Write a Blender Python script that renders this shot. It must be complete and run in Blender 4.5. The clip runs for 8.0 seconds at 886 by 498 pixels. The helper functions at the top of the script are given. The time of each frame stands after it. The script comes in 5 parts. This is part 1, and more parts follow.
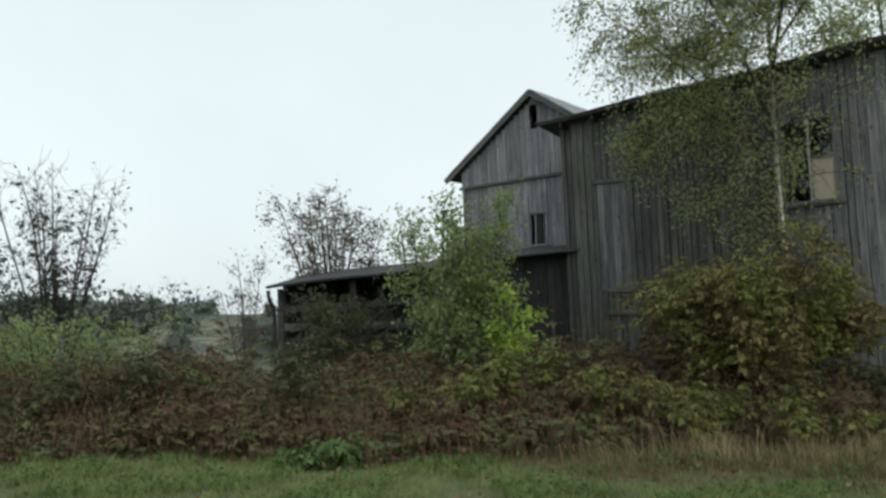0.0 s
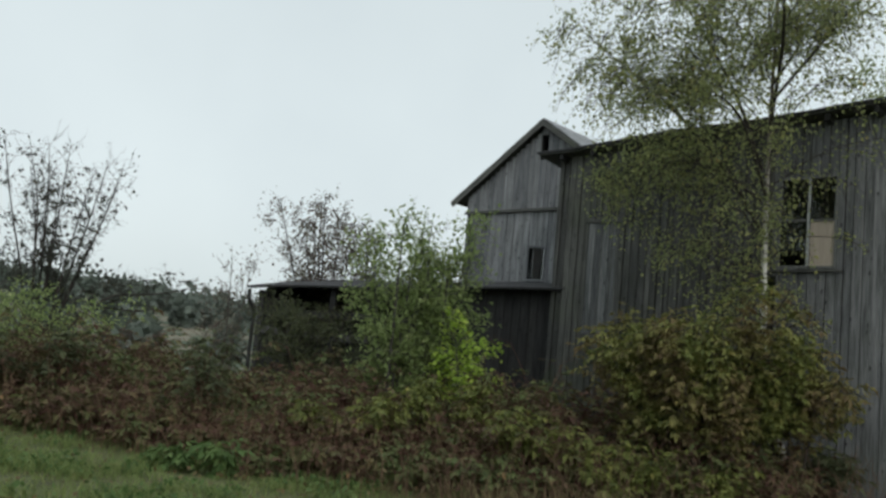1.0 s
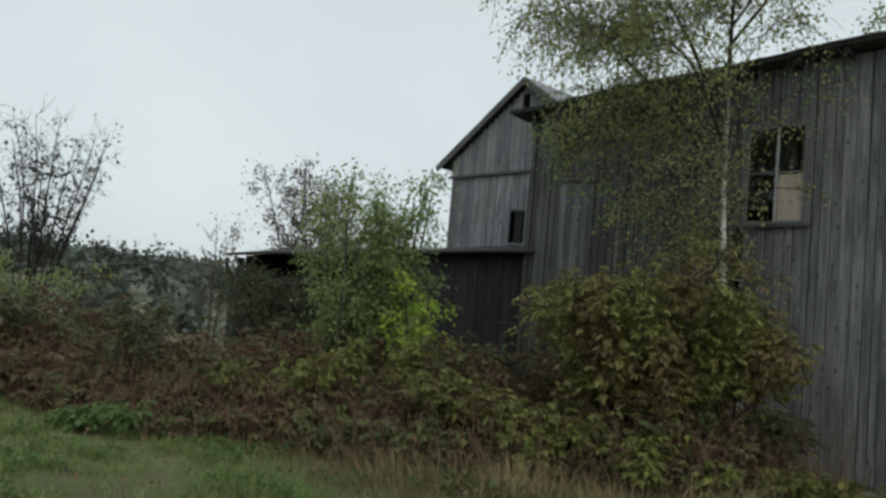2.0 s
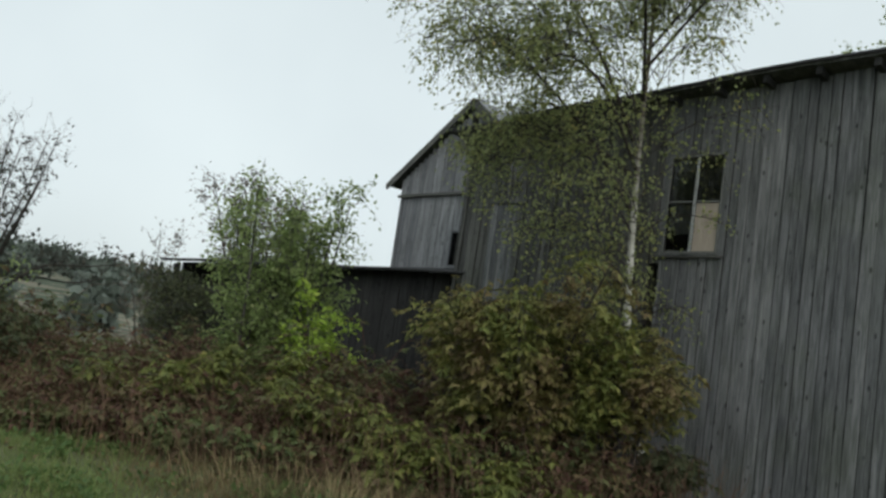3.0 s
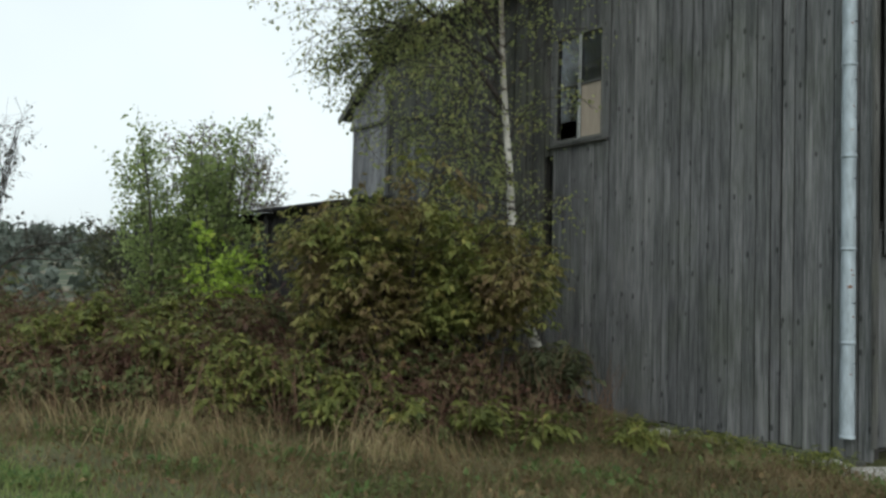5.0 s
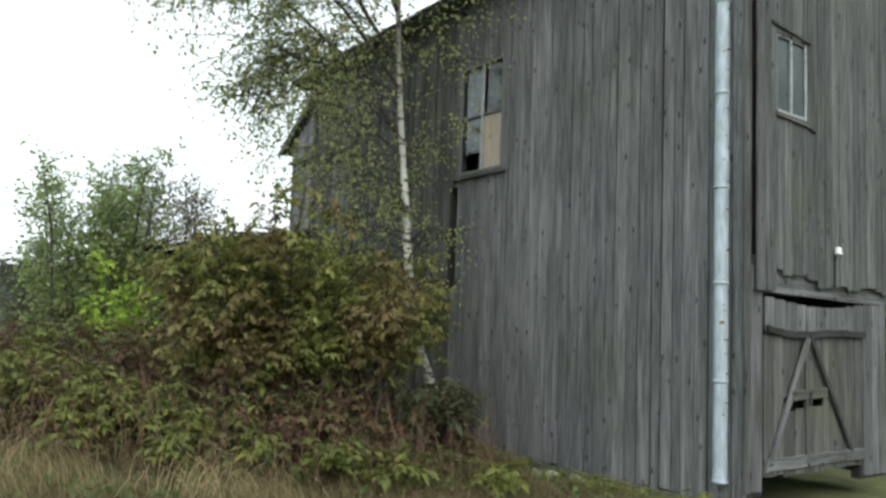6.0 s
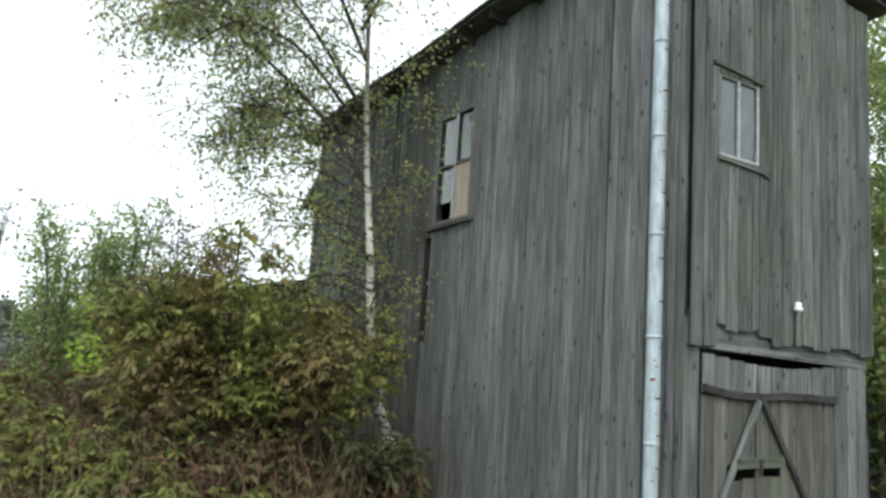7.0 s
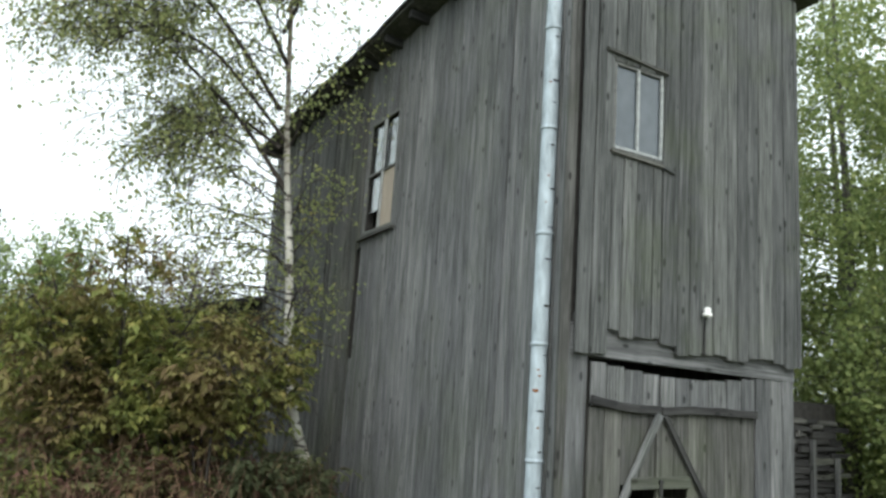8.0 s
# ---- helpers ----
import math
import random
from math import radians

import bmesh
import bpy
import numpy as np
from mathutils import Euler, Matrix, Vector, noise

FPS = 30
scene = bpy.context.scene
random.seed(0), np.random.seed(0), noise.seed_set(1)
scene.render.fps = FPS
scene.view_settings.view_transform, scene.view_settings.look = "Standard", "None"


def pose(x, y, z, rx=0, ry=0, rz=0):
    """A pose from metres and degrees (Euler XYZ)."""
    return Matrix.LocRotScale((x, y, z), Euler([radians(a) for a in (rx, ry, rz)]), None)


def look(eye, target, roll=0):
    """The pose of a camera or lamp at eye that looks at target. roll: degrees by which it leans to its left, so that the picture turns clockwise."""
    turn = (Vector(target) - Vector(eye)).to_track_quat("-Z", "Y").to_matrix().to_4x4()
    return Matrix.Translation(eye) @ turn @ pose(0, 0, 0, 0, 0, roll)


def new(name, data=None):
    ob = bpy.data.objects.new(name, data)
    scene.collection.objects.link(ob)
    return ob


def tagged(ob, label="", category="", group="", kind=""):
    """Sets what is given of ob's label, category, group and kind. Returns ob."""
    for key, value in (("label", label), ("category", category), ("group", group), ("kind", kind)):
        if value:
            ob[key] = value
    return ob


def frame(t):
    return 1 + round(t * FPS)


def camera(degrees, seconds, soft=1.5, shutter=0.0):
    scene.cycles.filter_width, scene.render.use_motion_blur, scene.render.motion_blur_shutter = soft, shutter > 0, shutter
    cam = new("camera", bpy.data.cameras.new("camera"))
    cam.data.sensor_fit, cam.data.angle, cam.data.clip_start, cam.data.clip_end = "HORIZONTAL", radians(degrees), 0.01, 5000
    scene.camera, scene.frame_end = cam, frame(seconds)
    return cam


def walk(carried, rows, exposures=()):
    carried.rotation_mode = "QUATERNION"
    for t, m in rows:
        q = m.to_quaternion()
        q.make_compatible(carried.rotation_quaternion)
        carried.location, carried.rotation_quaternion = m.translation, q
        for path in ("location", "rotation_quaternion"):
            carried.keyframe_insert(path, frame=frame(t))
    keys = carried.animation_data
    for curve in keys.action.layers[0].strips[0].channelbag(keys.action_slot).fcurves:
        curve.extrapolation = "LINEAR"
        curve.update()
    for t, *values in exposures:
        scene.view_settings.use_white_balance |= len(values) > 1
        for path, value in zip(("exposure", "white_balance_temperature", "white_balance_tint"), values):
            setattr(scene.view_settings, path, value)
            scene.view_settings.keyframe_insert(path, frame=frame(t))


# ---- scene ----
cam = camera(57.5, 8.0, soft=2.8)
PATH = [
    (0, (-2.263, 1.967, 1.76), (-0.687, 3.188, 1.921), -2.4),
    (0.5, (-1.445, 1.327, 1.754), (0.059, 2.639, 1.89), -0.0),
    (1, (-0.492, 0.851, 1.701), (0.957, 2.211, 1.93), 5.5),
    (1.5, (0.267, 0.295, 1.684), (1.647, 1.726, 1.906), 3.4),
    (1.7, (0.573, 0.143, 1.669), (1.941, 1.592, 1.839), 5.1),
    (2.8, (2.2, -0.773, 1.628), (3.556, 0.691, 1.766), 4.3),
    (3, (2.507, -0.954, 1.584), (3.838, 0.52, 1.818), 8.6),
    (3.5, (3.206, -1.329, 1.558), (4.507, 0.174, 1.775), 6.5),
    (4, (3.775, -1.832, 1.562), (4.882, -0.169, 1.638), 6.1),
    (4.5, (4.567, -2.127, 1.495), (5.795, -0.555, 1.641), 9.7),
    (5, (5.091, -2.521, 1.461), (6.274, -0.911, 1.538), 1.5),
    (5.2, (5.291, -2.609, 1.443), (6.51, -1.026, 1.531), 2.4),
    (6.3, (6.806, -3.246, 1.378), (7.948, -1.618, 1.587), 3.2),
    (6.5, (7.064, -3.356, 1.357), (8.169, -1.706, 1.59), 5.5),
    (7, (7.885, -3.72, 1.372), (8.876, -2.013, 1.691), 3.9),
    (7.5, (8.497, -3.899, 1.303), (9.417, -2.145, 1.581), 2.4),
    (8, (9.384, -3.967, 1.333), (10.292, -2.225, 1.711), 4.0),
]
walk(cam, [(t, look(eye, target, roll)) for t, eye, target, roll in PATH],
     exposures=[(0.0, 0.12), (1.0, -0.1), (1.7, -0.2), (3.0, -0.02), (4.5, 0.06), (5.2, 0.32), (6.3, 0.9), (8.0, 0.98)])

# ---------------------------------------------------------------- light: overcast autumn day
world = bpy.data.worlds.new("overcast")
scene.world = world
world.use_nodes = True
wn, wl = world.node_tree.nodes, world.node_tree.links
sky = wn.new("ShaderNodeTexSky")
sky.sky_type, sky.sun_disc = "NISHITA", False
sky.sun_elevation, sky.sun_rotation = radians(38), radians(200)
sky.air_density, sky.dust_density, sky.ozone_density = 1.0, 4.0, 1.0
pale = wn.new("ShaderNodeHueSaturation")
pale.inputs["Saturation"].default_value, pale.inputs["Value"].default_value = 0.35, 0.10
wl.new(sky.outputs[0], pale.inputs["Color"])
cloud = wn.new("ShaderNodeMix")
cloud.data_type = "RGBA"
cloud.inputs["Factor"].default_value = 0.72
wl.new(pale.outputs[0], cloud.inputs[6])
place_in_sky = wn.new("ShaderNodeTexCoord")
billow = wn.new("ShaderNodeTexNoise")
billow.inputs["Scale"].default_value, billow.inputs["Detail"].default_value, billow.inputs["Roughness"].default_value = 2.6, 4, 0.5
wl.new(place_in_sky.outputs["Generated"], billow.inputs["Vector"])
layer = wn.new("ShaderNodeMapRange")
for key, v in (("From Min", 0.3), ("From Max", 0.7)):
    layer.inputs[key].default_value = v
wl.new(billow.outputs["Fac"], layer.inputs["Value"])
greys = wn.new("ShaderNodeMix")
greys.data_type = "RGBA"
greys.inputs[6].default_value, greys.inputs[7].default_value = (0.78, 0.885, 0.91, 1), (0.875, 0.985, 1.0, 1)
wl.new(layer.outputs[0], greys.inputs["Factor"])
wl.new(greys.outputs[2], cloud.inputs[7])
bg = wn["Background"]
bg.inputs["Strength"].default_value = 1.1
wl.new(cloud.outputs[2], bg.inputs["Color"])
sun = new("sun", bpy.data.lights.new("sun", "SUN"))
sun.data.energy, sun.data.angle, sun.data.color = 0.6, radians(25), (1.0, 0.96, 0.9)
sun.matrix_world = look((-10, -25, 28), (8, 5, 0))

# ---------------------------------------------------------------- materials
def material(name, rough=0.85, metal=0.0, spec=0.3):
    m = bpy.data.materials.new(name)
    m.use_nodes = True
    b = m.node_tree.nodes["Principled BSDF"]
    b.inputs["Roughness"].default_value = rough
    b.inputs["Metallic"].default_value = metal
    b.inputs["Specular IOR Level"].default_value = spec
    return m, m.node_tree.nodes, m.node_tree.links, b


def ramp(nodes, links, source, stops):
    r = nodes.new("ShaderNodeValToRGB")
    while len(r.color_ramp.elements) < len(stops):
        r.color_ramp.elements.new(0.5)
    for e, (p, c) in zip(r.color_ramp.elements, stops):
        e.position, e.color = p, (*c, 1)
    links.new(source, r.inputs[0])
    return r.outputs[0]


def mix(nodes, links, factor, a, b, mode="MIX"):
    m = nodes.new("ShaderNodeMix")
    m.data_type, m.blend_type = "RGBA", mode
    for sock, v in ((m.inputs["Factor"], factor), (m.inputs[6], a), (m.inputs[7], b)):
        if isinstance(v, (int, float)):
            sock.default_value = v
        elif isinstance(v, tuple):
            sock.default_value = (*v, 1)
        else:
            links.new(v, sock)
    return m.outputs[2]


def noise_tex(nodes, links, vector, scale, detail=4.0, rough=0.55, stretch=(1, 1, 1)):
    mp = nodes.new("ShaderNodeMapping")
    mp.inputs["Scale"].default_value = stretch
    links.new(vector, mp.inputs["Vector"])
    n = nodes.new("ShaderNodeTexNoise")
    n.inputs["Scale"].default_value, n.inputs["Detail"].default_value, n.inputs["Roughness"].default_value = scale, detail, rough
    links.new(mp.outputs[0], n.inputs["Vector"])
    return n.outputs["Fac"]


def bump(nodes, links, bsdf, height, strength, distance):
    b = nodes.new("ShaderNodeBump")
    b.inputs["Strength"].default_value, b.inputs["Distance"].default_value = strength, distance
    links.new(height, b.inputs["Height"])
    links.new(b.outputs[0], bsdf.inputs["Normal"])


def geo_pos(nodes):
    return nodes.new("ShaderNodeNewGeometry").outputs["Position"]


def wood(name, dark, mid, light, moss=0.0, streak=0.5):
    """Weathered boards: grain runs along the piece's own z; each piece takes its own tone."""
    m, n, l, b = material(name, 0.88, spec=0.2)
    tc, info = n.new("ShaderNodeTexCoord"), n.new("ShaderNodeObjectInfo")
    shift = n.new("ShaderNodeVectorMath")
    shift.operation = "MULTIPLY_ADD"
    comb = n.new("ShaderNodeCombineXYZ")
    for i in range(3):
        l.new(info.outputs["Random"], comb.inputs[i])
    l.new(comb.outputs[0], shift.inputs[0])
    shift.inputs[1].default_value = (37, 53, 71)
    l.new(tc.outputs["Object"], shift.inputs[2])
    v = shift.outputs[0]
    grain = noise_tex(n, l, v, 1.0, 6, 0.65, (60, 60, 2.2))
    fine = noise_tex(n, l, v, 1.0, 3, 0.6, (170, 170, 6))
    patch = noise_tex(n, l, v, 1.0, 3, 0.5, (5, 5, 0.9))
    base = ramp(n, l, grain, [(0.28, dark), (0.5, mid), (0.74, light)])
    base = mix(n, l, ramp(n, l, patch, [(0.42, (0, 0, 0)), (0.72, (streak,) * 3)]), base, light)
    weather = noise_tex(n, l, v, 1.0, 3, 0.5, (14, 14, 0.7))
    base = mix(n, l, ramp(n, l, weather, [(0.56, (0, 0, 0)), (0.72, (streak * 1.2,) * 3)]), base, tuple(1.25 * c for c in light))
    base = mix(n, l, ramp(n, l, fine, [(0.3, (0.4,) * 3), (0.52, (0, 0, 0))]), base, dark)
    tone = ramp(n, l, info.outputs["Random"], [(0.0, (0.66, 0.65, 0.67)), (0.35, (0.81, 0.80, 0.815)), (0.7, (0.90, 0.885, 0.89)), (1.0, (1.05, 1.03, 1.03))])
    base = mix(n, l, 1.0, base, tone, "MULTIPLY")
    vor = n.new("ShaderNodeTexVoronoi")
    mp = n.new("ShaderNodeMapping")
    mp.inputs["Scale"].default_value = (8, 8, 3.6)
    l.new(v, mp.inputs["Vector"])
    l.new(mp.outputs[0], vor.inputs["Vector"])
    vor.inputs["Scale"].default_value = 1.0
    knot = ramp(n, l, vor.outputs["Distance"], [(0.09, (0.8,) * 3), (0.18, (0, 0, 0))])
    base = mix(n, l, knot, base, tuple(0.45 * c for c in dark))
    if moss:
        geo = n.new("ShaderNodeNewGeometry")
        big = noise_tex(n, l, geo.outputs["Position"], 1.1, 5, 0.6)
        base = mix(n, l, ramp(n, l, big, [(0.5, (0, 0, 0)), (0.75, (moss,) * 3)]), base, (0.10, 0.125, 0.06))
    damp = noise_tex(n, l, geo_pos(n), 1.0, 4, 0.6, (3.0, 3.0, 0.55))
    base = mix(n, l, ramp(n, l, damp, [(0.52, (0, 0, 0)), (0.7, (0.32,) * 3)]), base, dark)
    l.new(base, b.inputs["Base Color"])
    bump(n, l, b, grain, 0.6, 0.004)
    return m


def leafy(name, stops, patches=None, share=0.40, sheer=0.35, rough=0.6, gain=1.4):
    """Foliage whose pieces each take a colour from the row of stops; patches tint whole clumps."""
    m, n, l, b = material(name, rough, spec=0.25)
    geo = n.new("ShaderNodeNewGeometry")
    stops = [(p, tuple(gain * v for v in col)) for p, col in stops]
    patches = patches and [(p, tuple(gain * v for v in col)) for p, col in patches]
    clump = noise_tex(n, l, geo.outputs["Position"], 1.3, 2, 0.5)
    sprig = noise_tex(n, l, geo.outputs["Position"], 4.0, 2, 0.5)
    wide_sprig = n.new("ShaderNodeMapRange")
    wide_sprig.inputs["From Min"].default_value, wide_sprig.inputs["From Max"].default_value = 0.28, 0.72
    l.new(sprig, wide_sprig.inputs["Value"])
    pick = n.new("ShaderNodeMix")
    pick.inputs["Factor"].default_value = 0.55
    l.new(geo.outputs["Random Per Island"], pick.inputs["A"])
    l.new(wide_sprig.outputs[0], pick.inputs["B"])
    c = ramp(n, l, pick.outputs["Result"], stops)
    if patches:
        c2 = ramp(n, l, pick.outputs["Result"], patches)
        c = mix(n, l, ramp(n, l, clump, [(share, (0, 0, 0)), (share + 0.14, (1, 1, 1))]), c, c2)
    spot = noise_tex(n, l, geo.outputs["Position"], 45, 2, 0.5)
    c = mix(n, l, 1.0, c, ramp(n, l, spot, [(0.3, (0.75,) * 3), (0.7, (1.2,) * 3)]), "MULTIPLY")
    l.new(c, b.inputs["Base Color"])
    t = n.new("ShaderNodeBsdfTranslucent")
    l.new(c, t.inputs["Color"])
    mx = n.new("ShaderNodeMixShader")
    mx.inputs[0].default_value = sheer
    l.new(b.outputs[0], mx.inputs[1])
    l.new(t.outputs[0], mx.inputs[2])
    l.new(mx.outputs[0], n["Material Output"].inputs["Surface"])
    return m


def plain(name, colour, rough=0.8, metal=0.0, grain=12.0, vary=0.35, stretch=(1, 1, 1)):
    m, n, l, b = material(name, rough, metal)
    tc = n.new("ShaderNodeTexCoord")
    f = noise_tex(n, l, tc.outputs["Object"], grain, 5, 0.6, stretch)
    lo, hi = tuple(c * (1 - vary) for c in colour), tuple(min(1, c * (1 + vary)) for c in colour)
    l.new(ramp(n, l, f, [(0.3, lo), (0.7, hi)]), b.inputs["Base Color"])
    bump(n, l, b, f, 0.4, 0.01)
    return m


MAT = {}
MAT["wood"] = wood("weathered_wood", (0.043, 0.047, 0.048), (0.133, 0.141, 0.141), (0.30, 0.308, 0.312), moss=0.25)
# darker, greener copy of the weathered wood for the door end
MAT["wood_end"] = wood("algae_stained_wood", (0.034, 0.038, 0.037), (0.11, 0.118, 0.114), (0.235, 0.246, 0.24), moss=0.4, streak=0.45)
MAT["wood_old"] = wood("old_dark_wood", (0.032, 0.033, 0.03), (0.092, 0.095, 0.088), (0.2, 0.203, 0.19), moss=0.35)
MAT["wood_pale"] = wood("pale_wood", (0.08, 0.084, 0.086), (0.2, 0.21, 0.215), (0.36, 0.375, 0.385), streak=0.6)
# near-black wood of the shed, used again for rafters, bearer and door rails
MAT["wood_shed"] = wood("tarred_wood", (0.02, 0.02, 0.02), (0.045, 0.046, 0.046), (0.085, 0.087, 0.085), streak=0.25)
# near-black base colour paints in the shade of interiors and board gaps
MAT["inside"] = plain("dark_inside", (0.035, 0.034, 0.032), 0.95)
MAT["felt"] = plain("roofing_felt", (0.055, 0.055, 0.058), 0.9, grain=9)
MAT["shingle"] = plain("grey_roofing", (0.26, 0.27, 0.28), 0.8, grain=7)
MAT["tan_board"] = plain("plywood", (0.40, 0.345, 0.285), 0.8, grain=3, vary=0.15, stretch=(14, 14, 1))
MAT["frame"] = plain("grey_frame_paint", (0.33, 0.35, 0.35), 0.7, grain=25, vary=0.35)
MAT["frame_bare"] = plain("bare_frame_wood", (0.15, 0.155, 0.15), 0.85, grain=20, vary=0.45, stretch=(4, 4, 1))
MAT["zinc"] = plain("zinc_pipe", (0.385, 0.45, 0.495), 0.5, 0.1, grain=14, vary=0.3, stretch=(1, 1, 0.3))
MAT["rust"] = plain("rust", (0.22, 0.10, 0.05), 0.95, grain=60)
MAT["porcelain"] = plain("porcelain", (0.82, 0.83, 0.82), 0.25, grain=30, vary=0.05)
MAT["iron"] = plain("iron", (0.05, 0.05, 0.05), 0.7, 0.4, grain=40)
MAT["stone"] = plain("foundation_stone", (0.43, 0.42, 0.39), 0.9, grain=10, vary=0.3)
MAT["bark_dark"] = plain("dark_bark", (0.05, 0.043, 0.038), 0.95, grain=30, vary=0.5)
MAT["bark_grey"] = plain("grey_bark", (0.09, 0.085, 0.075), 0.95, grain=30, vary=0.5)
MAT["cane"] = plain("bramble_cane", (0.095, 0.042, 0.034), 0.8, grain=8, vary=0.5)

m, n, l, b = material("birch_bark", 0.7)
tc = n.new("ShaderNodeTexCoord")
marks = noise_tex(n, l, tc.outputs["Object"], 1.0, 4, 0.6, (5, 5, 16))
tint = noise_tex(n, l, tc.outputs["Object"], 2.5, 4, 0.6)
c = mix(n, l, ramp(n, l, marks, [(0.40, (1, 1, 1)), (0.48, (0, 0, 0))]),
        ramp(n, l, tint, [(0.35, (0.42, 0.41, 0.36)), (0.65, (0.66, 0.65, 0.6))]), (0.05, 0.045, 0.04))
high = n.new("ShaderNodeSeparateXYZ")
l.new(tc.outputs["Object"], high.inputs[0])
young = n.new("ShaderNodeMapRange")
young.inputs["From Min"].default_value, young.inputs["From Max"].default_value = 3.8, 6.2
l.new(high.outputs["Z"], young.inputs["Value"])
c = mix(n, l, young.outputs[0], c, (0.17, 0.14, 0.105))
l.new(c, b.inputs["Base Color"])
bump(n, l, b, marks, 0.5, 0.01)
MAT["bark_birch"] = m

m, n, l, b = material("window_glass", 0.04, spec=0.9)
b.inputs["Transmission Weight"].default_value = 1.0
b.inputs["IOR"].default_value = 1.6
b.inputs["Base Color"].default_value = (0.75, 0.82, 0.82, 1)
MAT["glass"] = m
# the sky's dim reflection is painted into these panes as mottled grey-blue
m, n, l, b = material("dusty_glass", 0.12, spec=0.9)
tc = n.new("ShaderNodeTexCoord")
pane_mottle = noise_tex(n, l, tc.outputs["Object"], 6, 4, 0.6)
l.new(ramp(n, l, pane_mottle, [(0.3, (0.09, 0.11, 0.13)), (0.7, (0.14, 0.165, 0.185))]), b.inputs["Base Color"])
b.inputs["Transmission Weight"].default_value = 0.3
b.inputs["IOR"].default_value = 1.5
MAT["glass_sky_tint"] = m

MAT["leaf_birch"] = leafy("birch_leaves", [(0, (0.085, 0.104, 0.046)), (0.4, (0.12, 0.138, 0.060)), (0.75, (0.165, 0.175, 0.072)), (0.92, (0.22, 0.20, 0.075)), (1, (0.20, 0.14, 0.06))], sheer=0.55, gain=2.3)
MAT["leaf_bush"] = leafy("bush_leaves", [(0, (0.045, 0.06, 0.02)), (0.45, (0.09, 0.105, 0.03)), (0.75, (0.15, 0.15, 0.045)), (1, (0.18, 0.13, 0.05))],
                         [(0, (0.055, 0.04, 0.025)), (0.4, (0.095, 0.07, 0.034)), (0.75, (0.11, 0.105, 0.036)), (1, (0.18, 0.135, 0.05))], share=0.43, gain=2.0)
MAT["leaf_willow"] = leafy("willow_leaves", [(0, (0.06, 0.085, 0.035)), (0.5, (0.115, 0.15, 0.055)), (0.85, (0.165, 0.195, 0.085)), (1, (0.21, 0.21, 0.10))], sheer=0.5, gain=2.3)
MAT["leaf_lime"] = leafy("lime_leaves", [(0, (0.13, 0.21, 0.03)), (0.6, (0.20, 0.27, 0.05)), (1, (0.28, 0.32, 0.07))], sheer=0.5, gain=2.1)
MAT["leaf_purple"] = leafy("fading_leaves", [(0, (0.07, 0.055, 0.05)), (0.5, (0.12, 0.10, 0.085)), (0.85, (0.13, 0.13, 0.08)), (1, (0.16, 0.15, 0.08))])
MAT["leaf_dark"] = leafy("dark_leaves", [(0, (0.03, 0.032, 0.028)), (0.6, (0.05, 0.055, 0.045)), (1, (0.085, 0.075, 0.05))])
MAT["leaf_bramble"] = leafy("bramble_leaves", [(0, (0.03, 0.042, 0.02)), (0.4, (0.06, 0.08, 0.03)), (0.75, (0.10, 0.12, 0.045)), (0.9, (0.11, 0.08, 0.04)), (1, (0.22, 0.14, 0.05))],
                            [(0, (0.05, 0.03, 0.024)), (0.35, (0.085, 0.045, 0.032)), (0.65, (0.075, 0.08, 0.032)), (0.9, (0.13, 0.085, 0.045)), (1, (0.24, 0.13, 0.055))], sheer=0.3, gain=1.55)
MAT["leaf_bright"] = leafy("bright_bramble_leaves", [(0, (0.05, 0.062, 0.022)), (0.4, (0.095, 0.11, 0.032)), (0.75, (0.16, 0.175, 0.05)), (0.92, (0.25, 0.22, 0.065)), (1, (0.30, 0.15, 0.06))], sheer=0.4, gain=1.5)
MAT["leaf_dull"] = leafy("dull_leaves", [(0, (0.035, 0.045, 0.025)), (0.5, (0.06, 0.07, 0.035)), (0.85, (0.085, 0.095, 0.045)), (1, (0.12, 0.10, 0.05))])
MAT["litter"] = leafy("fallen_leaves", [(0, (0.08, 0.05, 0.03)), (0.5, (0.14, 0.09, 0.045)), (0.9, (0.22, 0.17, 0.08)), (1, (0.34, 0.28, 0.14))], sheer=0.1, gain=1.1)
MAT["herb"] = leafy("herb_leaves", [(0, (0.04, 0.075, 0.025)), (0.6, (0.08, 0.13, 0.04)), (1, (0.13, 0.17, 0.06))])
MAT["stalk"] = plain("dead_stalk", (0.15, 0.095, 0.062), 0.9, grain=6, vary=0.5)
MAT["straw_pale"] = leafy("bleached_grass", [(0, (0.20, 0.155, 0.08)), (0.5, (0.31, 0.25, 0.135)), (1, (0.40, 0.34, 0.20))], sheer=0.3, gain=1.2)
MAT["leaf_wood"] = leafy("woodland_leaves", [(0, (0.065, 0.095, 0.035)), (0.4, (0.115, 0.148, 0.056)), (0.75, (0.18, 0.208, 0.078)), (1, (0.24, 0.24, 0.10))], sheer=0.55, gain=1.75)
# aerial haze is put into these leaves as a paler, greyer colour
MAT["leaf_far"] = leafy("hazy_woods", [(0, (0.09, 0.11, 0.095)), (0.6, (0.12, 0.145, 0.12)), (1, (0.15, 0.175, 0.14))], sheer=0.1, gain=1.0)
MAT["grass"] = leafy("meadow_grass", [(0, (0.06, 0.085, 0.03)), (0.45, (0.095, 0.125, 0.042)), (0.8, (0.135, 0.16, 0.06)), (1, (0.20, 0.18, 0.09))], sheer=0.3, gain=1.95)
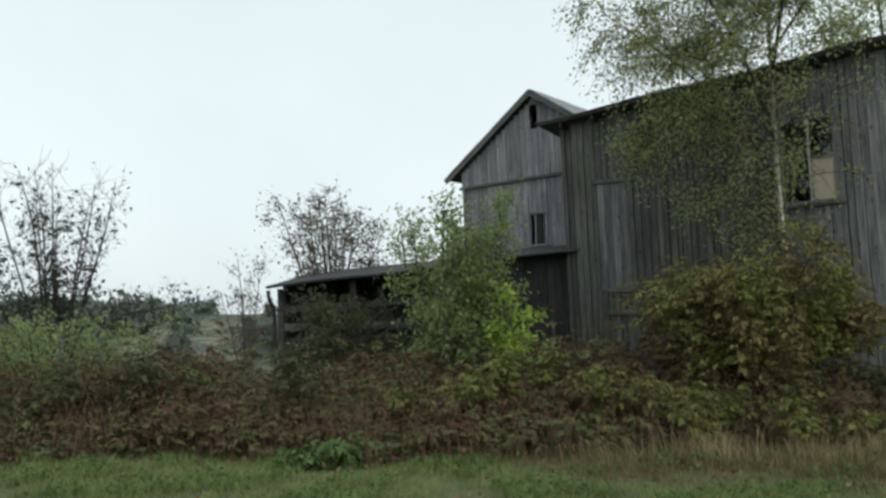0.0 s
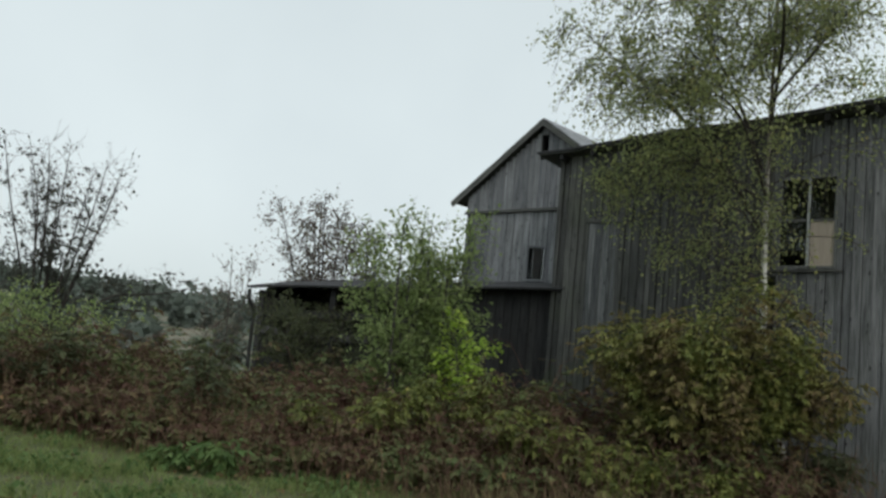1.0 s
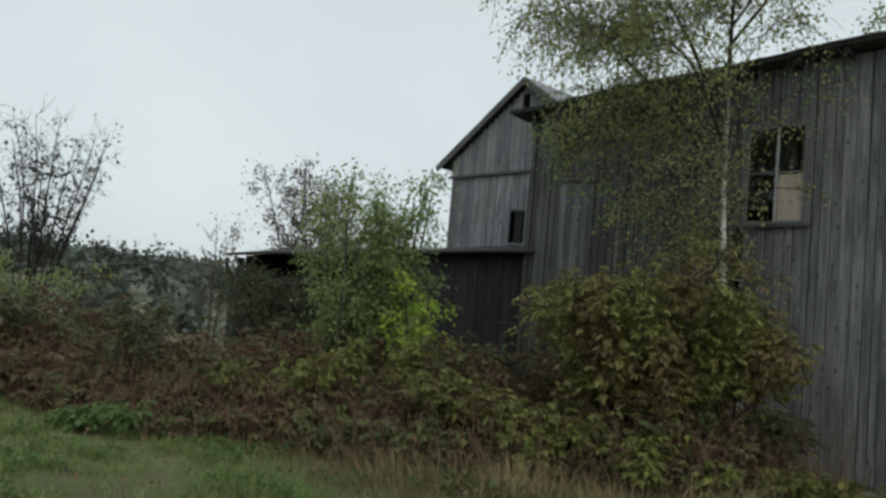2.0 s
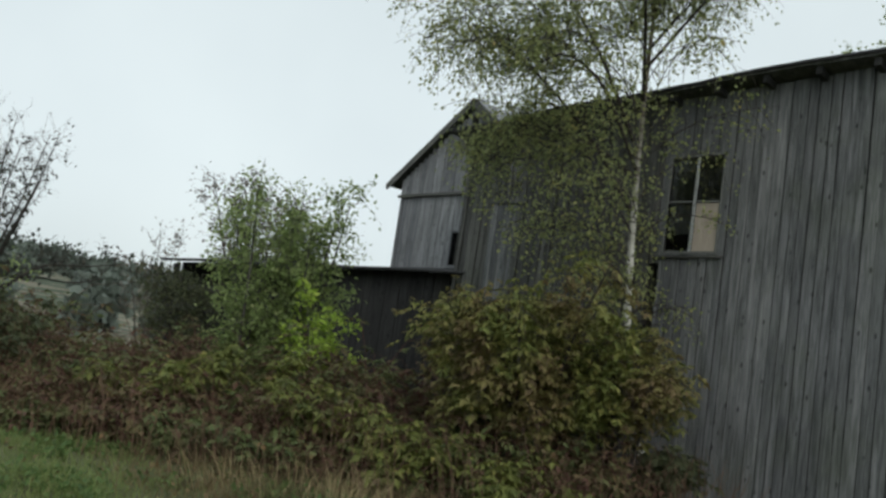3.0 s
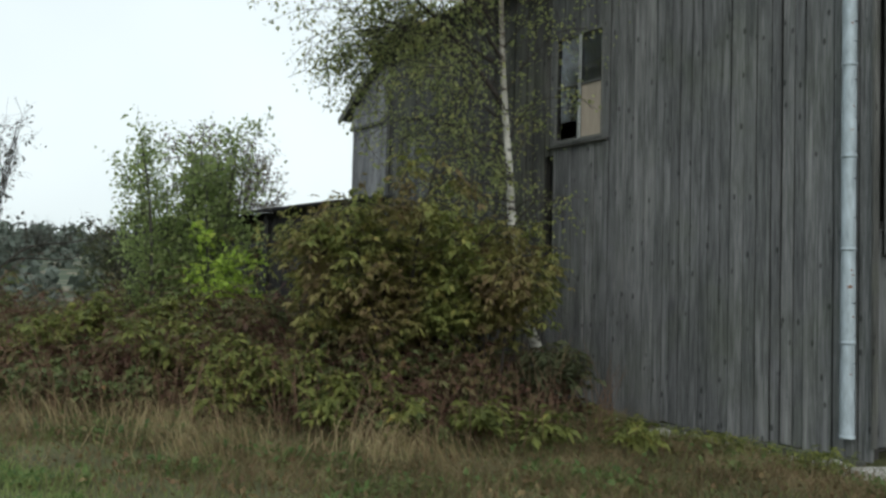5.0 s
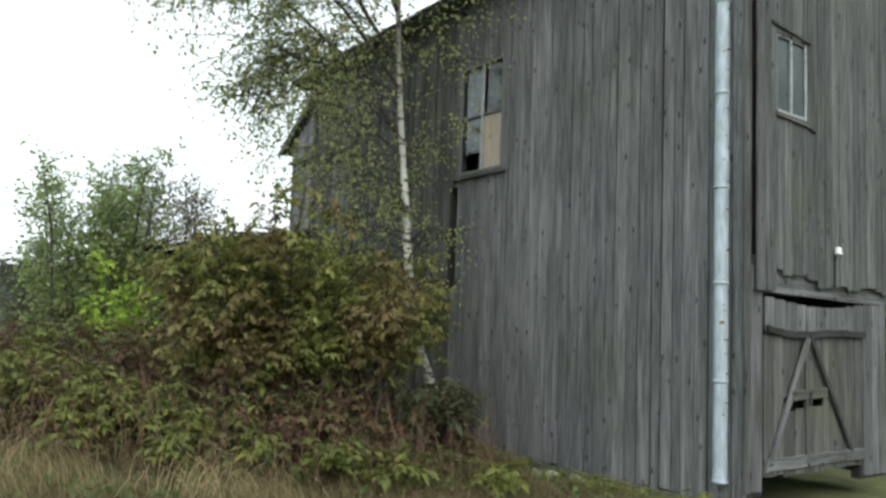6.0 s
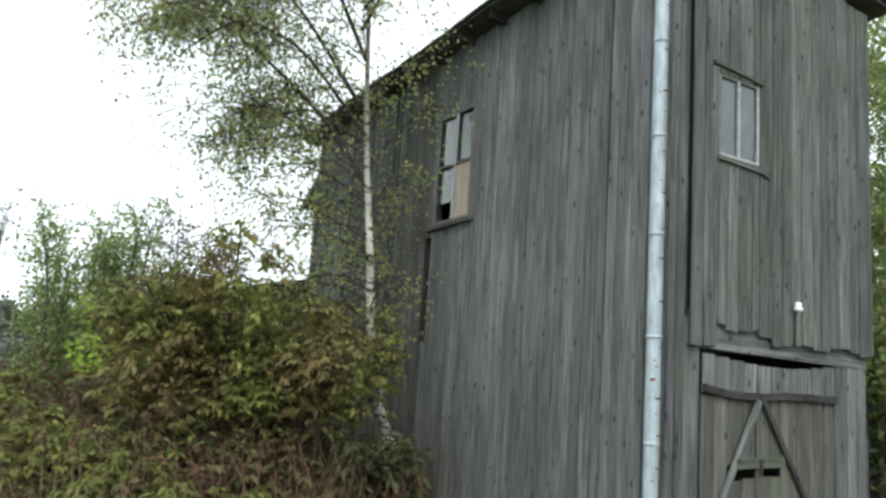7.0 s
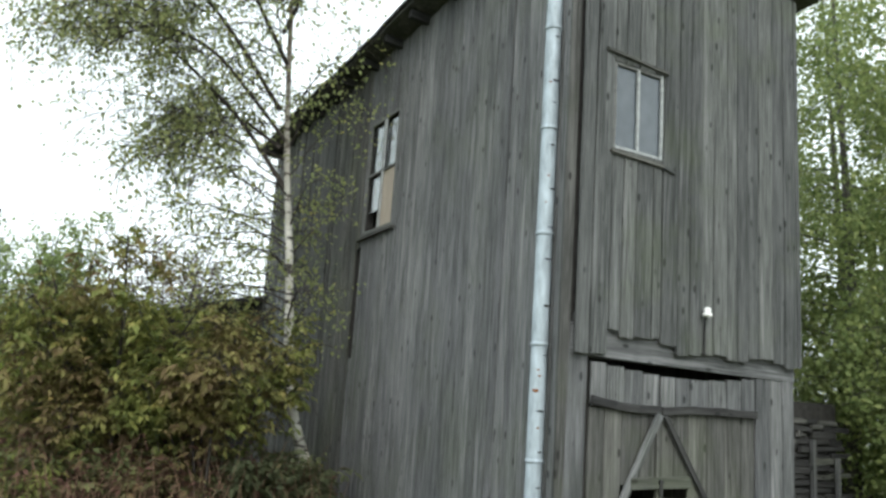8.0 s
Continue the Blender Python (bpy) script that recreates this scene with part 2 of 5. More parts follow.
MAT["straw"] = leafy("dry_grass", [(0, (0.13, 0.09, 0.05)), (0.5, (0.22, 0.165, 0.09)), (0.85, (0.32, 0.25, 0.15)), (1, (0.15, 0.16, 0.06))],
                     [(0, (0.08, 0.058, 0.034)), (0.5, (0.14, 0.105, 0.056)), (0.8, (0.10, 0.11, 0.045)), (1, (0.09, 0.12, 0.045))], sheer=0.3, gain=1.0)

m, n, l, b = material("meadow_ground", 0.95)
geo = n.new("ShaderNodeNewGeometry")
near = noise_tex(n, l, geo.outputs["Position"], 2.2, 6, 0.65)
wide = noise_tex(n, l, geo.outputs["Position"], 0.06, 4, 0.55)
mid = noise_tex(n, l, geo.outputs["Position"], 0.7, 4, 0.6)
c = ramp(n, l, near, [(0.3, (0.05, 0.045, 0.025)), (0.5, (0.085, 0.105, 0.04)), (0.7, (0.14, 0.15, 0.065))])
c = mix(n, l, ramp(n, l, mid, [(0.4, (0, 0, 0)), (0.65, (0.5,) * 3)]), c, (0.11, 0.095, 0.055))
fields = ramp(n, l, wide, [(0.40, (0.055, 0.075, 0.045)), (0.47, (0.07, 0.09, 0.055)), (0.5, (0.20, 0.175, 0.13)), (0.54, (0.17, 0.155, 0.11)), (0.57, (0.065, 0.085, 0.055))])
apart = n.new("ShaderNodeVectorMath")
apart.operation = "DISTANCE"
l.new(geo.outputs["Position"], apart.inputs[0])
apart.inputs[1].default_value = (6, 4, 0)
span = n.new("ShaderNodeMapRange")
span.inputs["From Min"].default_value, span.inputs["From Max"].default_value = 16, 26
l.new(apart.outputs["Value"], span.inputs["Value"])
c = mix(n, l, span.outputs[0], c, fields)
l.new(c, b.inputs["Base Color"])
bump(n, l, b, near, 0.8, 0.05)
MAT["ground"] = m

# ---------------------------------------------------------------- building helpers
def data(name, verts, faces, mat, smooth=False):
    """A mesh from arrays of corners and of faces with the same number of corners each."""
    verts, faces = np.asarray(verts, np.float32), np.asarray(faces, np.int32)
    me = bpy.data.meshes.new(name)
    k = faces.shape[1]
    me.vertices.add(len(verts))
    me.vertices.foreach_set("co", verts.ravel())
    me.loops.add(faces.size)
    me.loops.foreach_set("vertex_index", faces.ravel())
    me.polygons.add(len(faces))
    me.polygons.foreach_set("loop_start", np.arange(0, faces.size, k, dtype=np.int32))
    me.update(calc_edges=True)
    me.polygons.foreach_set("use_smooth", np.full(len(faces), smooth))
    me.materials.append(mat)
    return me


def child(name, me, parent, m=None, label=""):
    ob = new(name, me)
    ob.parent = parent
    if m is not None:
        ob.matrix_local = m
    return tagged(ob, label)


def bm_mesh(name, bm, mat, smooth=False):
    me = bpy.data.meshes.new(name)
    bmesh.ops.recalc_face_normals(bm, faces=bm.faces)
    bm.to_mesh(me)
    bm.free()
    if smooth:
        for p in me.polygons:
            p.use_smooth = True
    me.materials.append(mat)
    return me


def part(name, bm, mat, parent, label="", smooth=False):
    return child(name, bm_mesh(name, bm, mat, smooth), parent, None, label)


def box(bm, lo, hi, m=None):
    vs = [bm.verts.new((x, y, z)) for x in (lo[0], hi[0]) for y in (lo[1], hi[1]) for z in (lo[2], hi[2])]
    for f in ((0, 1, 3, 2), (4, 6, 7, 5), (0, 4, 5, 1), (2, 3, 7, 6), (0, 2, 6, 4), (1, 5, 7, 3)):
        bm.faces.new([vs[i] for i in f])
    if m is not None:
        bmesh.ops.transform(bm, matrix=m, verts=vs)
    return vs


BOARDS = {}


def board_mesh(width, length, thick, mat):
    """A board standing on its lower end, with eased edges, a slight cup and a worn lower end."""
    key = (round(width, 2), round(length, 2), round(thick, 3), mat.name)
    if key not in BOARDS:
        r = random.Random(hash(key[:3]) % 9973)
        w, t, e = key[0] / 2, key[2], 0.004
        ring = [(-w, 0), (-w, t - e), (-w + e, t), (0, t + r.uniform(-0.004, 0.002)), (w - e, t), (w, t - e), (w, 0)]
        levels = [r.uniform(-0.012, 0.012) for _ in ring]
        verts, faces, k = [], [], len(ring)
        steps = [0, 0.33, 0.66, 1]
        for s in steps:
            bow = r.uniform(-0.004, 0.004)
            for (x, y), dz in zip(ring, levels):
                verts.append((x + bow, y, s * length + (dz if s == 0 else 0)))
        for i in range(len(steps) - 1):
            for j in range(k):
                a, c = i * k + j, i * k + (j + 1) % k
                faces.append((a, c, c + k, a + k))
        me = bpy.data.meshes.new("board")
        me.from_pydata(verts, [], faces + [tuple(range(k))[::-1], tuple(range(len(verts) - k, len(verts)))])
        me.materials.append(mat)
        BOARDS[key] = me
    return BOARDS[key]


def boarding(parent, place, u, out, span, low, high, mat, width=(0.13, 0.2), seed=1, holes=(), thick=0.025, gap=0.007, name="board", proud=0.012):
    """Upright boards along a wall. place(s): a point s metres along; u: the way along; out: the way the boards face.
    low(s), high(s): the heights of their ends; holes: (s0, s1, z0, z1) left open; proud: how unevenly they stand out."""
    r = random.Random(seed)
    s = span[0]
    while s < span[1] - 0.03:
        w = min(r.uniform(*width), span[1] - s)
        for a, c, *_ in holes:
            if s < a - 0.02 < s + w:
                w = a - s
            elif s < c - 0.02 < s + w:
                w = c - s
        mid = s + w / 2
        runs = [(low(mid) + r.uniform(-0.015, 0.015), high(mid))]
        for a, c, z0, z1 in holes:
            if a - 0.01 <= mid <= c + 0.01:
                runs = [q for lo, hi in runs for q in ((lo, min(hi, z0)), (max(lo, z1), hi)) if q[1] - q[0] > 0.03]
        for lo, hi in runs:
            me = board_mesh(max(0.03, w - r.choice((0.3, 0.45, 0.6, 0.8, 1.0, 1.3)) * gap), hi - lo, thick, mat)
            p = place(mid) + out * r.uniform(0.0, proud)
            rot = Matrix((u, out, Vector((0, 0, 1)))).transposed().to_4x4()
            if u.cross(out).z < 0:
                rot = Matrix((-u, out, Vector((0, 0, 1)))).transposed().to_4x4()
            child(name, me, parent, Matrix.Translation((p.x, p.y, lo)) @ rot @ Euler((0, radians(r.uniform(-0.12, 0.12)), 0)).to_matrix().to_4x4())
        s += w


def plank(name, a, c, width, thick, mat, parent, out, label=""):
    """A board from a to c whose broad face looks along out."""
    a, c, out = Vector(a), Vector(c), Vector(out).normalized()
    z = (c - a).normalized()
    x = out.cross(z).normalized()
    y = z.cross(x)
    m = Matrix((x, y, z)).transposed().to_4x4()
    return child(name, board_mesh(width, (c - a).length, thick, mat), parent, Matrix.Translation(a) @ m, label)


def tubes(strands, sides):
    """Tapered tubes: strands of (points, radii), all in two arrays."""
    verts, faces, base = [], [], 0
    ang = np.linspace(0, 2 * np.pi, sides, endpoint=False)
    for pts, rad in strands:
        pts, rad = np.asarray(pts, float), np.asarray(rad, float)
        d = np.gradient(pts, axis=0)
        d /= np.linalg.norm(d, axis=1, keepdims=True) + 1e-9
        ref = np.where(np.abs(d[:, 2:3]) > 0.9, [[1.0, 0, 0]], [[0, 0, 1.0]])
        x = np.cross(d, ref)
        x /= np.linalg.norm(x, axis=1, keepdims=True) + 1e-9
        y = np.cross(d, x)
        ring = pts[:, None] + rad[:, None, None] * (x[:, None] * np.cos(ang)[None, :, None] + y[:, None] * np.sin(ang)[None, :, None])
        verts.append(ring.reshape(-1, 3))
        i = np.arange((len(pts) - 1) * sides)
        row, col = i // sides, i % sides
        nxt = (col + 1) % sides
        faces.append(base + np.stack([row * sides + col, row * sides + nxt, (row + 1) * sides + nxt, (row + 1) * sides + col], 1))
        base += len(pts) * sides
    return np.concatenate(verts), np.concatenate(faces)


def leaves(points, size, rng, hang=0.3, wide=0.6, flat=0.5):
    """One folded four-cornered leaf at each point. hang: how far they point down; flat: how far they lie level."""
    k = len(points)
    d = rng.normal(size=(k, 3))
    d[:, 2] -= hang * 2
    d /= np.linalg.norm(d, axis=1, keepdims=True)
    nrm = rng.normal(size=(k, 3))
    nrm[:, 2] += flat * 3
    s = np.cross(d, nrm)
    s /= np.linalg.norm(s, axis=1, keepdims=True) + 1e-9
    up = np.cross(s, d)
    length = size * rng.uniform(0.65, 1.35, (k, 1))
    half = length * wide / 2 * rng.uniform(0.8, 1.2, (k, 1))
    fold = up * length * rng.uniform(-0.05, 0.2, (k, 1))
    p = np.asarray(points)
    mid = p + d * length * 0.42
    v = np.stack([p, mid + s * half + fold, p + d * length - fold * 0.4, mid - s * half + fold], 1).reshape(-1, 3)
    return v, np.arange(4 * k).reshape(-1, 4)


def sprays(points, size, rng, hang=0.5):
    """A drooping compound leaf of five pointed leaflets at each point."""
    k = len(points)
    p = np.asarray(points)
    a = rng.uniform(0, 2 * np.pi, k)
    d = np.stack([np.cos(a), np.sin(a), rng.uniform(-0.9, 0.25, k) * hang * 2], 1)
    d /= np.linalg.norm(d, axis=1, keepdims=True)
    s = np.stack([-np.sin(a), np.cos(a), rng.normal(0, 0.25, k)], 1)
    size = size * rng.uniform(0.6, 1.25, (k, 1))
    verts = []
    for at, turn, ln in ((0.25, 1.1, 0.5), (0.25, -1.1, 0.5), (0.6, 0.8, 0.58), (0.6, -0.8, 0.58), (0.75, 0.0, 0.68)):
        w = d * math.cos(turn) + s * math.sin(turn)
        w[:, 2] -= hang * rng.uniform(0.3, 1.3, k)
        w /= np.linalg.norm(w, axis=1, keepdims=True)
        nrm = rng.normal(0, 0.35, (k, 3))
        nrm[:, 2] += 1
        side = np.cross(w, nrm)
        side /= np.linalg.norm(side, axis=1, keepdims=True) + 1e-9
        up = np.cross(side, w)
        long = size * ln * rng.uniform(0.75, 1.2, (k, 1))
        half, fold = long * 0.25, up * long * 0.08
        q = p + d * size * at
        mid = q + w * long * 0.4
        verts.append(np.stack([q, mid + side * half + fold, q + w * long - fold, mid - side * half + fold], 1))
    v = np.stack(verts, 1).reshape(-1, 3)
    return v, np.arange(len(v)).reshape(-1, 4)


def strand(start, way, length, steps, rng, droop=0.0, wander=0.12):
    pts, p, d = [np.array(start, float)], np.array(start, float), np.array(way, float)
    d /= np.linalg.norm(d)
    for i in range(steps):
        d = d + rng.normal(size=3) * wander + np.array([0, 0, -droop * (i + 1) / steps])
        d /= np.linalg.norm(d)
        p = p + d * length / steps
        pts.append(p.copy())
    return np.array(pts)


def along(pts, f):
    """A point at the fraction f of a polyline, and its direction."""
    x = f * (len(pts) - 1)
    i = min(int(x), len(pts) - 2)
    return pts[i] + (pts[i + 1] - pts[i]) * (x - i), pts[i + 1] - pts[i]


def tree(name, label, category, trunks, limbs, reach, rise, droop, twigs, twig, per_twig, leaf, bark, foliage, seed,
         start=0.25, limb_r=0.3, hang=0.3, spread=0.05, group="", wide=0.6, keep=None, split=True, limb_bark=None, side=(0.0, 0.0), fade=None, spray=False):
    """trunks: (points, base radius) each; limbs per trunk; reach(f): the limb's length at the fraction f of the trunk.
    split: every limb a part of its own; side: the way in plan to which limbs tend; fade(f): the share of leaves kept there."""
    rng = np.random.default_rng(seed)
    thing = tagged(new(name), label, category, group)
    origin = np.array(trunks[0][0][0], float)
    thing.location = origin
    joined, thin, spots = [], [], []
    limb_bark = limb_bark or bark
    for pts, r0, *own in trunks:
        limbs, reach, start = own if own else (limbs, reach, start)
        pts = np.asarray(pts, float)
        f = np.linspace(0, 1, max(14, 2 * len(pts)))
        smooth = np.array([along(pts, q)[0] for q in f])
        for _ in range(2):
            smooth[1:-1] = (smooth[:-2] + 2 * smooth[1:-1] + smooth[2:]) / 4
        rad = r0 * (1 - 0.9 * f) + 0.004
        v, fc = tubes([(smooth, rad)], 8)
        stem = child("trunk" if r0 > 0.08 else "stem", data("stem", v - origin, fc, bark if r0 > 0.06 or bark is not MAT["bark_birch"] else limb_bark, True), thing)
        for i in range(limbs):
            q = start + (0.98 - start) * (i + rng.uniform()) / limbs
            p, _ = along(smooth, q)
            a = i * 2.4 + rng.uniform(-0.5, 0.5)
            up = rise + rng.uniform(-0.25, 0.25)
            ln = reach(q) * rng.uniform(0.6, 1.25) * (1 + 0.45 * (math.cos(a) * side[0] + math.sin(a) * side[1]))
            lp = strand(p, (math.cos(a) + side[0], math.sin(a) + side[1], up), ln, 7, rng, droop)
            if keep is not None:
                good = keep(lp)
                lp = lp[:max(3, int(np.argmin(good)) if not good.all() else len(lp))]
            lr = max(0.005, r0 * (1 - 0.88 * q) * limb_r)
            branch = (lp, np.linspace(lr, 0.003, len(lp)))
            if split:
                v, fc = tubes([branch], 6)
                child("limb", data("limb", v - origin, fc, limb_bark, True), stem)
            else:
                joined.append(branch)
            share = 1.0 if fade is None else fade(q)
            for j in range(max(2, int(twigs * ln / max(0.2, reach(start + 0.3))))):
                tp, td = along(lp, rng.uniform(0.15, 1.0))
                w = td / (np.linalg.norm(td) + 1e-9) * 0.8 + rng.normal(size=3) * 0.6
                ts = strand(tp, w, twig * rng.uniform(0.5, 1.3), 4, rng, droop * 1.3, 0.2)
                if keep is not None and not keep(ts[[2, -1]]).all():
                    continue
                thin.append((ts, np.linspace(0.005, 0.002, len(ts))))
                for g in rng.uniform(0.1, 1.0, rng.poisson(per_twig * share)):
                    spots.append(along(ts, g)[0] + rng.normal(size=3) * spread)
    if joined:
        v, fc = tubes(joined, 5)
        tagged(child("branchwork", data("branchwork", v - origin, fc, limb_bark, True), thing), kind="stuff")
    v, fc = tubes(thin, 3)
    tagged(child("twig_work", data("twig_work", v - origin, fc, limb_bark, True), thing), kind="stuff")
    if spots:
        spots = np.array(spots)
        if keep is not None:
            spots = spots[keep(spots)]
        v, fc = sprays(spots, leaf, rng, hang) if spray else leaves(spots, leaf, rng, hang, wide)
        tagged(child("crown", data("crown", v - origin, fc, foliage), thing), kind="stuff")
    return thing


def step(a, c, x):
    t = np.clip((np.asarray(x, float) - a) / (c - a), 0, 1)
    return t * t * (3 - 2 * t)


def waves(x, y):
    return (np.sin(x * 0.83 + 1.3 * np.sin(y * 0.41)) + np.sin(y * 1.07 + 1.1 * np.sin(x * 0.53 + 2)) + 0.6 * np.sin(x * 2.3 + y * 1.9)) / 2.6


def ground_z(x, y):
    """The lie of the land: almost level round the barn, a shallow dip behind it, then low hills."""
    x, y = np.asarray(x, float), np.asarray(y, float)
    near = -0.25 + 0.42 * step(11, -4, x) + 0.04 * waves(x, y) - 0.13 * step(11.6, 13.2, x) * step(6.5, 4.0, y)
    d = np.hypot(x - 6, y - 4)
    a = np.arctan2(y - 4, x - 6)
    rise = 0.5 + 0.5 * np.sin(2.0 * a - 2.2)
    far = -2.6 * step(16, 70, d) + (4.0 + 13.0 * rise) * step(90, 330, d + 25 * waves(x / 55, y / 55))
    return near + far


# ---------------------------------------------------------------- ground
u = np.linspace(-1, 1, 181)
g = 34 * u + 2400 * u ** 7
gx, gy = np.meshgrid(g + 6, g + 5, indexing="ij")
gv = np.stack([gx, gy, ground_z(gx, gy)], -1).reshape(-1, 3)
ii, jj = np.meshgrid(np.arange(180), np.arange(180), indexing="ij")
q = (ii * 181 + jj).ravel()
ground = tagged(new("ground", data("ground", gv, np.stack([q, q + 181, q + 182, q + 1], 1), MAT["ground"], True)),
                "rough green meadow with dry tan field beyond", "ground", kind="structure")

Z = Vector((0, 0, 1))

# ---------------------------------------------------------------- the tall narrow barn
FX, FY, BX, BY = 13.40, 1.44, 16.14, 10.65      # faces: long side x = FX, door end y = FY


def eave_z(y):
    return 6.20 - 0.037 * (y - 1.4)


barn = tagged(new("barn"), "tall narrow barn of weathered grey upright boards", "barn")

def wall_slab(name, a, c, out, low, ha, hc, holes, thick, mat, parent):
    """A wall from a to c (plan points) with openings (s0, s1, z0, z1) cut through it, cut from strips."""
    a, c = Vector((*a, 0)), Vector((*c, 0))
    length = (c - a).length
    way, inn = (c - a) / length, -Vector(out) * thick
    cuts = sorted({0.0, length, *(v for h in holes for v in h[:2])})
    bm = bmesh.new()
    for s0, s1 in zip(cuts, cuts[1:]):
        mid, top = (s0 + s1) / 2, lambda s: ha + (hc - ha) * s / length
        runs = [(low, None)]
        for h in sorted(holes, key=lambda h: h[2]):
            if h[0] - 1e-6 <= mid <= h[1]:
                lo, hi = runs.pop()
                runs += [(lo, h[2]), (h[3], hi)]
        for lo, hi in runs:
            if hi is not None and hi - lo < 0.01:
                continue
            pts = []
            for base in (a, a + inn):
                for s in (s0, s1):
                    p = base + way * s
                    pts += [bm.verts.new((p.x, p.y, lo)), bm.verts.new((p.x, p.y, top(s) if hi is None else hi))]
            for f in ((0, 2, 3, 1), (4, 5, 7, 6), (0, 1, 5, 4), (2, 6, 7, 3), (0, 4, 6, 2), (1, 3, 7, 5)):
                bm.faces.new([pts[i] for i in f])
    bmesh.ops.remove_doubles(bm, verts=bm.verts, dist=0.0005)
    return part(name, bm, mat, parent)


# openings along the long side, s measured from the door end
WIN = (5.10 - FY, 6.05 - FY, 3.50, 5.06)
GAP = (6.06 - FY, 6.24 - FY, 1.85, 3.34)
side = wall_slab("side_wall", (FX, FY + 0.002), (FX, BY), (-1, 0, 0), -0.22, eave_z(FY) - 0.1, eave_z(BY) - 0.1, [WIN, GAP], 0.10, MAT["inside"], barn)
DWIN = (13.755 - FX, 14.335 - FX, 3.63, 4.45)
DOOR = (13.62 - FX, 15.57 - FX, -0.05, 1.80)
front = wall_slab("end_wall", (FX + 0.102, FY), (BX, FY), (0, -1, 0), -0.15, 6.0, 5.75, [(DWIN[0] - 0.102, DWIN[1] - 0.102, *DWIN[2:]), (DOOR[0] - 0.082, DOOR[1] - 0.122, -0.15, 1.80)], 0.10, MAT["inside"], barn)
wall_slab("back_wall", (BX, FY + 0.1), (BX, BY), (1, 0, 0), -0.15, 5.75, 5.5, [], 0.10, MAT["wood_old"], barn)
wall_slab("far_wall", (FX + 0.1, BY), (BX - 0.1, BY), (0, 1, 0), -0.15, 5.75, 5.45, [], 0.10, MAT["wood_old"], barn)

XM, YM = Vector((-1, 0, 0)), Vector((0, -1, 0))
# long side: near half of broad tight boards, far half of narrow gappy ones
boarding(side, lambda s: Vector((FX - 0.002, FY + s, 0)), Vector((0, 1, 0)), XM, (0.0, 4.72), lambda s: -0.24, lambda s: eave_z(FY + s) - 0.06,
         MAT["wood"], (0.12, 0.19), 11, [WIN, GAP], gap=0.016, proud=0.018)
boarding(side, lambda s: Vector((FX - 0.002, FY + s, 0)), Vector((0, 1, 0)), XM, (4.72, BY - FY), lambda s: -0.24, lambda s: eave_z(FY + s) - 0.06,
         MAT["wood_old"], (0.11, 0.18), 12, [GAP], gap=0.03, proud=0.03)
# a nailed-on hatch cover on the far half
hatch = child("hatch", None, barn)
for i in range(5):
    y0 = 9.1 + i * 0.165
    plank("board", (FX - 0.032, y0, 2.15 + 0.02 * (i % 2)), (FX - 0.032, y0, 4.38), 0.155, 0.022, MAT["wood"], hatch, XM)
plank("rail", (FX - 0.06, 8.95, 4.42), (FX - 0.06, 9.92, 4.44), 0.09, 0.03, MAT["wood_old"], hatch, XM)
plank("rail", (FX - 0.06, 8.95, 2.12), (FX - 0.06, 9.7, 2.12), 0.10, 0.03, MAT["wood_old"], hatch, XM)
plank("rail", (FX - 0.06, 8.95, 1.62), (FX - 0.06, 9.7, 1.64), 0.09, 0.03, MAT["wood_old"], hatch, XM)


def jet_low(s):
    """The lower, ragged edge of the end wall's overhanging upper boards."""
    if s < 0.27:
        return 1.83
    if s < 1.15:
        return 2.03 + 0.03 * math.sin(17 * s) + 0.015 * math.sin(41 * s)
    if s < 1.42:
        return 1.90
    return 1.93 + 0.012 * math.sin(9 * s) + 0.01 * math.sin(31 * s)


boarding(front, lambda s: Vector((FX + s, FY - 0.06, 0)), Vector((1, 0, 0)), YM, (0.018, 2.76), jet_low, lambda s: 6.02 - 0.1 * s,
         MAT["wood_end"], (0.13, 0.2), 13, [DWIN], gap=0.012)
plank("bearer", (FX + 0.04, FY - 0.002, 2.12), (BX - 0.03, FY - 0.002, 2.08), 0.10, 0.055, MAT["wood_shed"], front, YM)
boarding(front, lambda s: Vector((FX + s, FY - 0.002, 0)), Vector((1, 0, 0)), YM, (0.0, 0.21), lambda s: -0.1, lambda s: 1.9, MAT["wood"], (0.2, 0.22), 14)
boarding(front, lambda s: Vector((FX + s, FY - 0.002, 0)), Vector((1, 0, 0)), YM, (2.19, 2.70), lambda s: -0.1, lambda s: 1.88, MAT["wood"], (0.14, 0.2), 15)
plank("lintel", (FX + 0.02, FY - 0.002, 1.95), (BX - 0.03, FY - 0.002, 1.90), 0.26, 0.035, MAT["wood"], barn, YM)
plank("corner_board", (FX - 0.03, FY + 0.002, -0.1), (FX - 0.03, FY + 0.002, 6.1), 0.10, 0.03, MAT["wood_old"], barn, YM)

